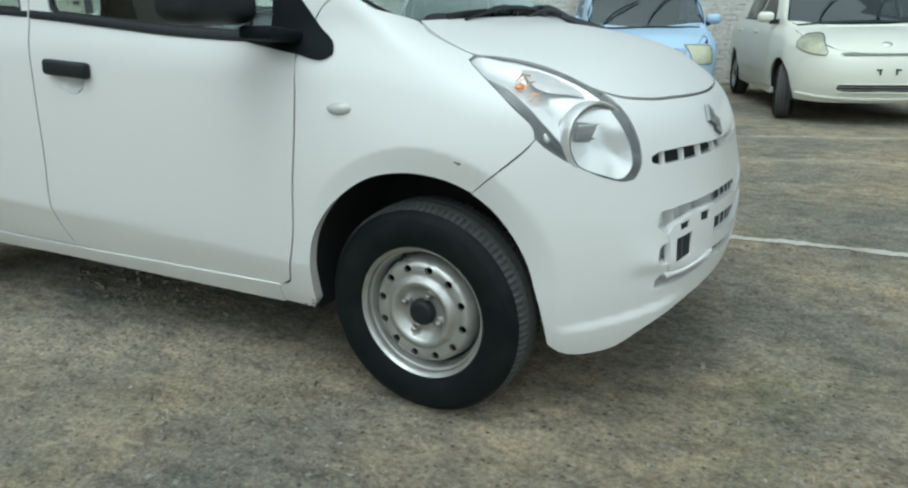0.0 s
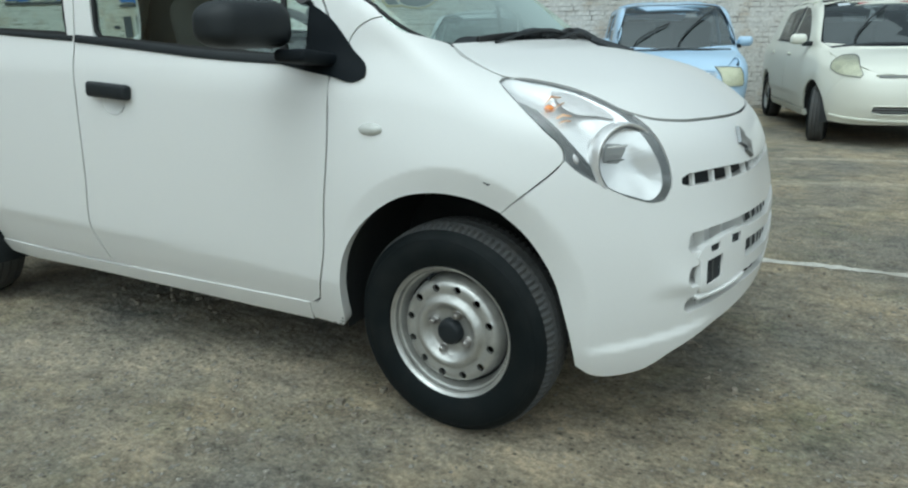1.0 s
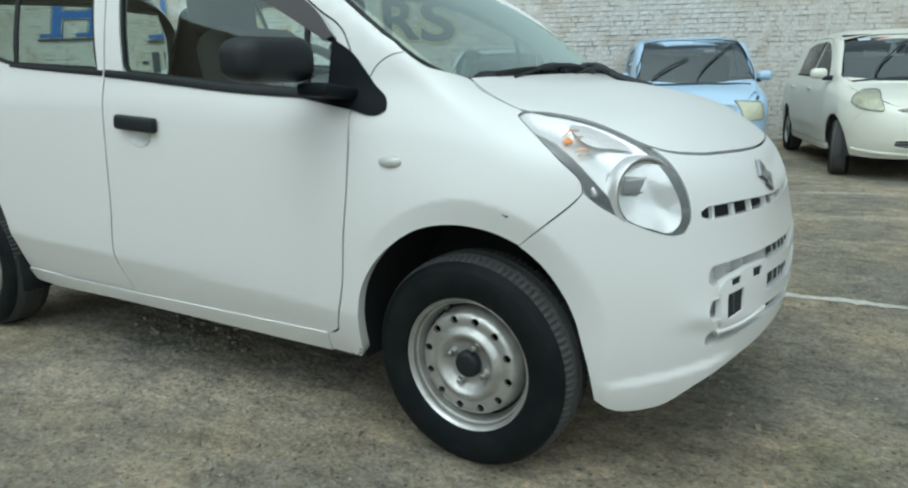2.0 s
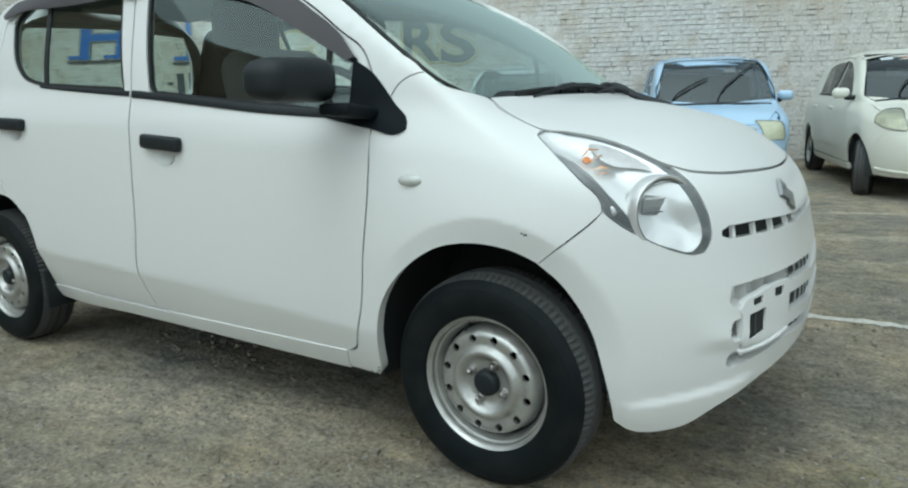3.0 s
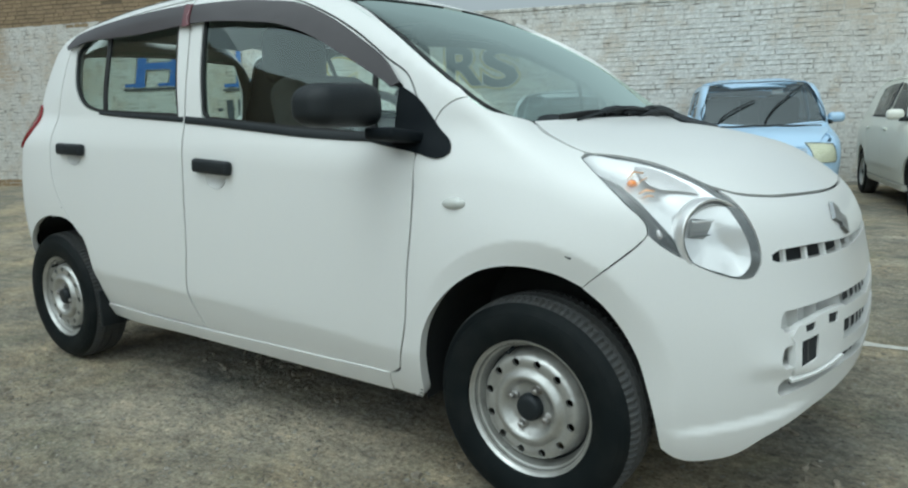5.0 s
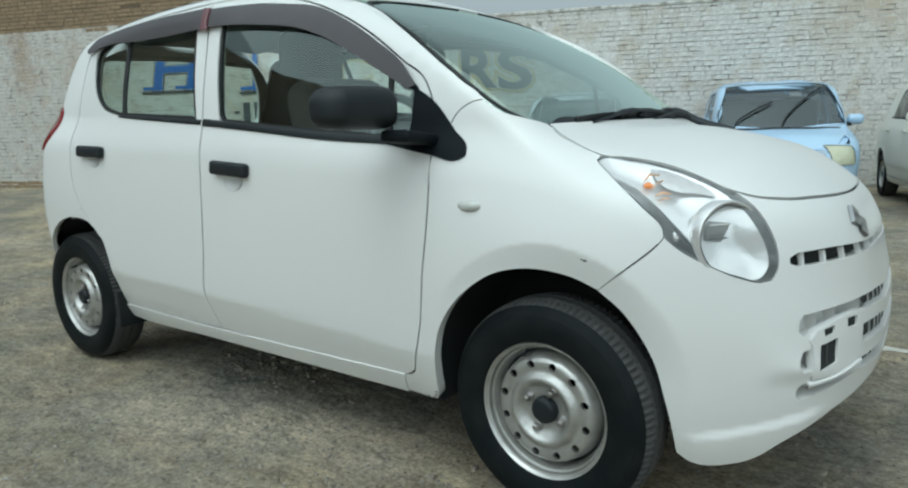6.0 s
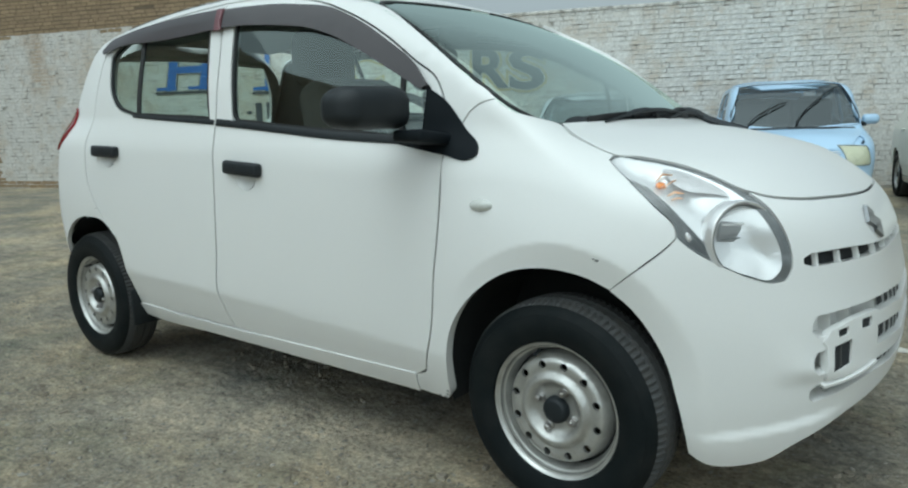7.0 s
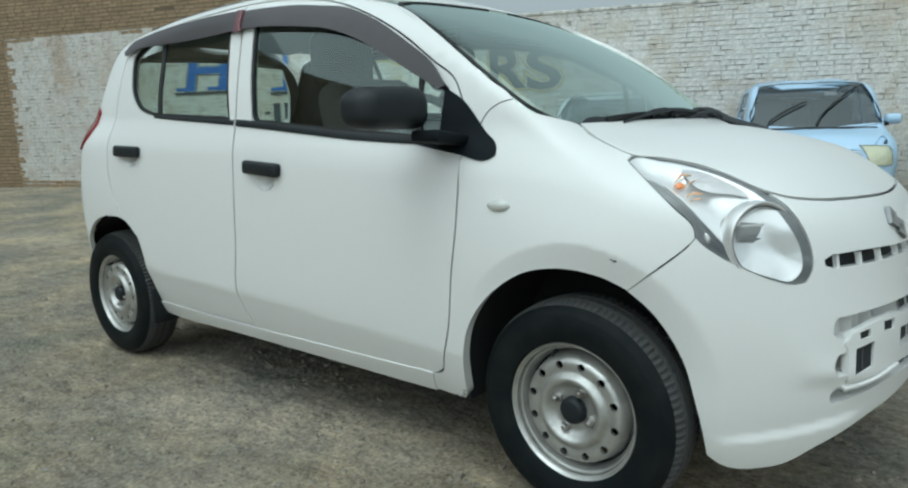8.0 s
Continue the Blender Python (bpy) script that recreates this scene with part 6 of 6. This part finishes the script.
SIGNPALE = material("pale_sign_paint", (0.70, 0.70, 0.66), rough=0.8, stain=0.3, stain_size=5, grain=0.25, grain_size=40)


def letter(text, s, z, size, layers, owner, wide=1.0, slant=0.0):
    """A painted letter: layers of (material, spread, lift), from the back to the front."""
    for k, (mat, spread, lift) in enumerate(layers):
        cu = bpy.data.curves.new("letter", "FONT")
        cu.body, cu.size, cu.offset, cu.extrude, cu.resolution_u, cu.shear = text, size, spread, 0.0015, 4, slant
        tmp = bpy.data.objects.new("letter_curve", cu)
        scene.collection.objects.link(tmp)
        me = bpy.data.meshes.new_from_object(tmp.evaluated_get(bpy.context.evaluated_depsgraph_get()))
        bpy.data.objects.remove(tmp)
        me.materials.clear()
        me.materials.append(mat)
        ob = new("letter" if k == len(layers) - 1 else "letter_outline", me)
        ob.parent = owner
        ob.matrix_local = Matrix.Translation((s, -0.016 - lift, z)) @ Matrix.Rotation(math.pi / 2, 4, "X") @ Matrix.Diagonal((wide, 1, 1, 1))


def make_sign():
    sign = empty("wall_lettering", "hand-painted blue and yellow-edged sign letters on a whitewashed wall", "sign")
    sign.matrix_basis = WALL
    blue = [(SIGNDARK, 0.035, 0.0), (SIGNPALE, 0.022, 0.003), (SIGNBLUE, 0.014, 0.006)]
    gold = [(SIGNGOLD, 0.060, 0.0), (SIGNPALE, 0.032, 0.003), (SIGNDARK, 0.022, 0.006)]
    letter("H", -11.58, 1.77, 1.02, blue, sign, 1.42, 0.16)
    letter("L", -9.50, 1.70, 1.02, blue, sign, 0.66, 0.10)
    letter("C", -7.98, 1.63, 0.86, gold, sign, 1.2)
    letter("R", -5.76, 1.58, 0.84, gold, sign, 1.15)
    letter("S", -5.14, 1.55, 0.84, gold, sign, 1.50)
    for s, w, z in ((-11.70, 0.42, 1.77), (-11.02, 0.44, 1.77), (-9.70, 0.52, 1.70)):
        part("serif", block((w, 0.004, 0.055), (s + w / 2, -0.024, z + 0.028), 0.0), SIGNBLUE, sign, "blue painted serif")
    for s, w in ((-11.76, 1.28), (-9.74, 0.58)):
        part("serif_bar", block((w, 0.004, 0.04), (s + w / 2 + 0.02, -0.022, 1.72 if s < -10 else 1.65), 0.0), SIGNDARK, sign)
    for s, w, h in ((-9.86, 0.10, 0.05), (-9.68, 0.13, 0.33), (-9.46, 0.13, 0.33), (-9.24, 0.13, 0.33)):
        part("text_bar", block((w, 0.004, h), (s + w / 2, -0.020, 1.32), 0.0), SIGNDARK, sign, "plain dark bar")
    return sign


make_sign()
LIME = material("worn_lime_marking", (0.58, 0.56, 0.50), rough=0.95, stain=0.75, stain_size=5, stain_color=(0.33, 0.30, 0.24), grain=0.5, grain_size=45, relief=0.4)


def streak(name, label, start, end, width, mat, seed):
    """A ragged pale band on the ground."""
    rnd = random.Random(seed)
    a, b = Vector((*start, 0)), Vector((*end, 0))
    along = (b - a).normalized()
    side = Vector((-along.y, along.x, 0))
    n = int((b - a).length / 0.035)
    verts, faces = [], []
    for i in range(n + 1):
        p = a + (b - a) * (i / n) + side * 0.05 * noise.noise(Vector((i * 0.05, seed, 0)))
        w = width * (0.55 + 0.9 * abs(noise.noise(Vector((i * 0.16, seed, 3)))) + 0.25 * rnd.random()) * min(1, i / 5 + 0.1, (n - i) / 5 + 0.1)
        for k in (-1, 1):
            q = p + side * w / 2 * k * (0.7 + 0.5 * rnd.random())
            verts.append((q.x, q.y, ground_height(q.x, q.y) + 0.0045 - 0.001 * abs(k)))
    for i in range(n):
        faces.append((2 * i, 2 * i + 2, 2 * i + 3, 2 * i + 1))
    tagged(part(name, mesh_of(verts, faces), mat), label, "marking", kind="structure")


streak("trim_lime_line", "worn white lime line on dirt", (0.20, 1.24), (1.10, 1.34), 0.07, LIME, 3)
streak("trim_lime_line", "worn white lime line on dirt", (1.02, 1.34), (2.30, 1.20), 0.10, LIME, 5)

PEBBLE = material("grey_brown_grit", (0.345, 0.32, 0.27), rough=0.95, grain=0.4, grain_size=120, spread=0.75, relief=0.4)

CLOD = material("dry_earth_clod", (0.31, 0.272, 0.212), rough=0.95, grain=0.5, grain_size=90, spread=0.6, relief=0.8)


def make_gravel():
    rnd = random.Random(11)
    verts, faces, clods = [], [], ([], [])
    octa = [(1, 0, 0), (0, 1, 0), (-1, 0, 0), (0, -1, 0), (0, 0, 1), (0, 0, -1)]
    tri = [(0, 1, 4), (1, 2, 4), (2, 3, 4), (3, 0, 4), (1, 0, 5), (2, 1, 5), (3, 2, 5), (0, 3, 5)]

    def stone(x, y, r):
        b, z = len(verts), ground_height(x, y)
        turn = rnd.uniform(0, 6.28)
        c, s = math.cos(turn), math.sin(turn)
        fx, fy, fz = rnd.uniform(0.7, 1.4), rnd.uniform(0.6, 1.0), rnd.uniform(0.25, 0.6)
        for vx, vy, vz in octa:
            j = rnd.uniform(0.75, 1.25)
            px, py, pz = vx * r * fx * j, vy * r * fy * j, vz * r * fz * j
            verts.append((x + c * px - s * py, y + s * px + c * py, z + pz + r * fz * 0.35))
        faces.extend(tuple(b + i for i in t) for t in tri)

    def chip(x, y, r):
        """A flat broken clod with an uneven rim."""
        b, z, k = len(clods[0]), ground_height(x, y), rnd.randrange(6, 9)
        turn, squash = rnd.uniform(0, 6.28), rnd.uniform(0.45, 0.9)
        c, s = math.cos(turn), math.sin(turn)
        rim = [(r * rnd.uniform(0.7, 1.2) * math.cos(6.28 * i / k), squash * r * rnd.uniform(0.7, 1.2) * math.sin(6.28 * i / k)) for i in range(k)]
        tall, tilt = r * rnd.uniform(0.35, 0.7), rnd.uniform(-0.3, 0.3)
        for f, h in ((1.0, -0.004), (0.72, tall)):
            for px, py in rim:
                clods[0].append((x + (c * px - s * py) * f, y + (s * px + c * py) * f, z + h + (tilt * px if h > 0 else 0) * 0.7))
        clods[1].extend((b + i, b + (i + 1) % k, b + k + (i + 1) % k, b + k + i) for i in range(k))
        clods[1].append(tuple(range(b + k, b + 2 * k)))

    made = 0
    while made < 17000:
        x, y = rnd.uniform(-4.2, 2.4), rnd.uniform(-1.75, 3.2)
        if noise.noise(Vector((x * 1.3, y * 1.3, 7))) + 0.35 < rnd.random() * 0.9:
            continue
        r = 0.0028 + 0.0095 * rnd.random() ** 3
        if rnd.random() < 0.015:
            r = rnd.uniform(0.009, 0.017)
        stone(x, y, r)
        made += 1
    made = 0
    while made < 1500:
        x, y = rnd.uniform(-3.6, 2.2), rnd.uniform(-1.6, 2.2)
        if noise.noise(Vector((x * 1.1, y * 2.2, 17))) - 0.05 < rnd.random() * 0.5:
            continue
        chip(x, y, 0.005 + 0.017 * rnd.random() ** 3)
        made += 1
    for _ in range(1600):
        stone(rnd.uniform(-6, 4), rnd.uniform(2.5, 8.0), rnd.uniform(0.004, 0.018))
    tagged(part("gravel", mesh_of(verts, faces, 20), PEBBLE), "loose grit and small stones on dirt", "gravel", kind="stuff")
    tagged(part("clods", mesh_of(*clods, 20), CLOD), "flat dry clods of earth on the yard", "clods", kind="stuff")


make_gravel()
WALLTAN = material("plain_tan_wall", (0.20, 0.145, 0.09), rough=0.95, grain=0.4, grain_size=12, stain=0.5, stain_size=0.8, stain_color=(0.13, 0.095, 0.06))


WALLPALE = material("plain_pale_wall", (0.48, 0.45, 0.40), rough=0.95, grain=0.3, grain_size=12, stain=0.5, stain_size=0.8, stain_color=(0.36, 0.32, 0.27))


def closing_wall(name, label, size, at, mat=WALLTAN):
    tagged(part(name, block(size, at, 0.02), mat), label, "wall", kind="structure")


closing_wall("wall_west", "tall bare brick building front", (6.0, 11.0, 6.1), (-13.0, -8.6, 3.05))
# Unseen walls added to close the yard, pale to keep their reflections faint.
closing_wall("wall_south", "unseen low pale wall added to close the yard", (30.0, 0.3, 2.4), (5.0, -15.0, 1.2), WALLPALE)
closing_wall("wall_east", "unseen low pale wall added to close the yard", (0.3, 27.0, 2.4), (18.0, -1.5, 1.2), WALLPALE)

# ---- brick wall at the back of the yard ----
BRICK_L, BRICK_H, JOINT = 0.215, 0.070, 0.008
WALL_FROM, WALL_TO, WALL_STEP, WALL_LOW, WALL_HIGH = -24.0, 9.0, -9.6, 2.64, 5.6


def painted_brick():
    m = material("whitewashed_brick", (0.77, 0.76, 0.72), rough=0.9, grain=0.5, grain_size=30, stain=0.0, relief=1.0, spread=0.16, specular=0.2)
    n, l = m.node_tree.nodes, m.node_tree.links
    b = n["Principled BSDF"]
    old = b.inputs["Base Color"].links[0].from_socket
    at = n.new("ShaderNodeNewGeometry").outputs["Position"]

    def layer(size, lo, hi, color, under, rough=0.7):
        t = n.new("ShaderNodeTexNoise")
        t.inputs["Scale"].default_value, t.inputs["Detail"].default_value, t.inputs["Roughness"].default_value = size, 8.0, rough
        l.new(at, t.inputs["Vector"])
        r = n.new("ShaderNodeMapRange")
        r.inputs["From Min"].default_value, r.inputs["From Max"].default_value = lo, hi
        l.new(t.outputs["Fac"], r.inputs["Value"])
        x = n.new("ShaderNodeMix")
        x.data_type = "RGBA"
        l.new(r.outputs["Result"], x.inputs[0])
        l.new(under, x.inputs[6])
        x.inputs[7].default_value = (*color, 1)
        return x.outputs[2]

    col = layer(0.8, 0.48, 0.72, (0.50, 0.42, 0.32), old)
    col = layer(3.2, 0.52, 0.68, (0.56, 0.50, 0.42), col, 0.75)
    col = layer(9.0, 0.60, 0.65, (0.20, 0.155, 0.11), col, 0.85)
    # a brown run of damp below the bare brick
    move, ragged = n.new("ShaderNodeMapping"), n.new("ShaderNodeTexNoise")
    move.vector_type = "TEXTURE"
    move.inputs["Location"].default_value, move.inputs["Rotation"].default_value = tuple(WALL @ Vector((-14.4, 0, 2.95))), (0, 0, WALL_TURN)
    ragged.inputs["Scale"].default_value, ragged.inputs["Detail"].default_value = 5.0, 7.0
    l.new(at, move.inputs["Vector"])
    l.new(at, ragged.inputs["Vector"])
    parts = n.new("ShaderNodeSeparateXYZ")
    l.new(move.outputs[0], parts.inputs[0])
    falls = []
    for axis, near, far in (("X", 0.0, 0.34), ("Z", 0.45, 1.5)):
        size, away, fall = n.new("ShaderNodeMath"), n.new("ShaderNodeMath"), n.new("ShaderNodeMapRange")
        size.operation, away.operation, away.inputs[1].default_value = "ABSOLUTE", "MULTIPLY_ADD", -0.5
        l.new(parts.outputs[axis], size.inputs[0])
        l.new(ragged.outputs["Fac"], away.inputs[0])
        l.new(size.outputs[0], away.inputs[2])
        fall.inputs["From Min"].default_value, fall.inputs["From Max"].default_value = near - 0.25, far - 0.25
        fall.inputs["To Min"].default_value, fall.inputs["To Max"].default_value = 0.85, 0.0
        l.new(away.outputs[0], fall.inputs["Value"])
        falls.append(fall.outputs[0])
    both, tint = n.new("ShaderNodeMath"), n.new("ShaderNodeMix")
    both.operation, tint.data_type = "MULTIPLY", "RGBA"
    l.new(falls[0], both.inputs[0])
    l.new(falls[1], both.inputs[1])
    l.new(both.outputs[0], tint.inputs[0])
    l.new(col, tint.inputs[6])
    tint.inputs[7].default_value = (0.40, 0.30, 0.20, 1)
    col = tint.outputs[2]
    l.new(col, b.inputs["Base Color"])
    return m


PAINTED = painted_brick()
RAWBRICK = material("bare_tan_brick", (0.40, 0.30, 0.19), rough=0.92, grain=0.4, grain_size=60, stain=0.6, stain_size=2.4, stain_color=(0.29, 0.22, 0.15), relief=0.7, spread=0.35, specular=0.2)
MORTAR = material("dirty_mortar", (0.70, 0.68, 0.63), rough=0.95, grain=0.4, grain_size=40, stain=0.95, stain_size=6.0, stain_color=(0.13, 0.11, 0.085), relief=0.6)

RAWMORTAR = material("dark_mortar", (0.17, 0.13, 0.085), rough=0.95, grain=0.4, grain_size=40, stain=0.6, stain_size=6.0, stain_color=(0.09, 0.07, 0.05), relief=0.6)


def brick_corners(s0, s1, z0, z1, proud):
    c = 0.004
    return [(s0, 0.03, z0), (s1, 0.03, z0), (s1, 0.03, z1), (s0, 0.03, z1), (s0 + c, -proud, z0 + c), (s1 - c, -proud, z0 + c), (s1 - c, -proud, z1 - c), (s0 + c, -proud, z1 - c)]


BRICK_FACES = [(4, 5, 6, 7), (0, 1, 5, 4), (1, 2, 6, 5), (2, 3, 7, 6), (3, 0, 4, 7)]


def make_wall():
    def core(pieces):
        whole = bmesh.new()
        for s0, s1, z0, z1 in pieces:
            b = block((s1 - s0, 0.28, z1 - z0), ((s0 + s1) / 2, 0.1405, (z0 + z1) / 2), 0.0)
            me = bpy.data.meshes.new("tmp")
            b.to_mesh(me)
            whole.from_mesh(me)
            b.free()
            bpy.data.meshes.remove(me)
        return whole

    wall = part("wall_north", core([(-15.75, WALL_STEP, 0, 2.95), (WALL_STEP, WALL_TO, 0, WALL_LOW - 0.01)]), MORTAR, None)
    part("bare_core", core([(WALL_FROM, -15.75, 0, WALL_HIGH - 0.01), (-15.75, WALL_STEP, 2.95, WALL_HIGH - 0.01)]), RAWMORTAR, wall, "dark earthy mortar of the unpainted brick")
    wall.matrix_world = WALL
    tagged(wall, "tall brick wall, whitewashed below, bare tan brick above", "wall", kind="structure")
    rnd = random.Random(4)
    shared = {}
    heaps = {"p": ([], []), "r": ([], [])}
    single = 0
    z, course = 0.0, 0
    while z < WALL_HIGH - 0.05:
        s = WALL_FROM + (course % 2) * BRICK_L / 2 + rnd.uniform(-0.05, 0.05)
        while s < WALL_TO - 0.05:
            length = BRICK_L if rnd.random() < 0.80 else BRICK_L * rnd.choice((0.5, 0.62, 0.8))
            s1 = min(s + length, WALL_TO)
            top = WALL_HIGH if s < WALL_STEP else WALL_LOW
            if z + BRICK_H < top + 0.06 and rnd.random() > 0.012:
                edge = 2.93 + 0.05 * math.sin(s * 1.7) + 0.06 * noise.noise(Vector((s * 2, 0, 0)))
                bare = z + 0.04 > edge or s < -15.75 or (z < 0.14 and s < -12)
                proud = 0.001 + 0.007 * rnd.random()
                dz = rnd.uniform(-0.004, 0.004) + 0.010 * noise.noise(Vector((s * 0.8, course * 0.7, 5)))
                if -3.4 < s < -0.3 and 1.30 < z < 2.52 and single < 296 and length == BRICK_L:
                    key = rnd.randrange(6)
                    if key not in shared:
                        pr = 0.008 + 0.001 * key
                        me = mesh_of(brick_corners(-BRICK_L / 2 + JOINT / 2, BRICK_L / 2 - JOINT / 2, -BRICK_H / 2 + JOINT / 2, BRICK_H / 2 - JOINT / 2, pr), BRICK_FACES, 30)
                        me.materials.append(PAINTED)
                        shared[key] = me
                    ob = new("brick", shared[key])
                    ob.parent = wall
                    ob.location = (s + BRICK_L / 2, 0, z + BRICK_H / 2 + dz)
                    single += 1
                else:
                    vs, fs = heaps["r" if bare else "p"]
                    base = len(vs)
                    vs += brick_corners(s + JOINT / 2, s1 - JOINT / 2 + rnd.uniform(-0.004, 0.004), z + JOINT / 2 + dz + rnd.uniform(-0.004, 0.004), z + BRICK_H - JOINT / 2 + dz + rnd.uniform(-0.004, 0.004), proud)
                    fs += [tuple(base + i for i in f) for f in BRICK_FACES]
            s = s1
        z += BRICK_H
        course += 1
    for key, mat, label in (("p", PAINTED, "whitewashed bricks, flaking"), ("r", RAWBRICK, "bare tan bricks")):
        vs, fs = heaps[key]
        ob = part("brickwork", mesh_of(vs, fs, 30), mat, wall, label)
        tagged(ob, kind="stuff")
    for s0, s1, top in ((WALL_STEP, WALL_TO, WALL_LOW),):
        cap = block((s1 - s0, 0.32, 0.05), ((s0 + s1) / 2, 0.14, top + 0.022), 0.01)
        part("coping", cap, MORTAR, wall, "weathered mortar coping")


make_wall()
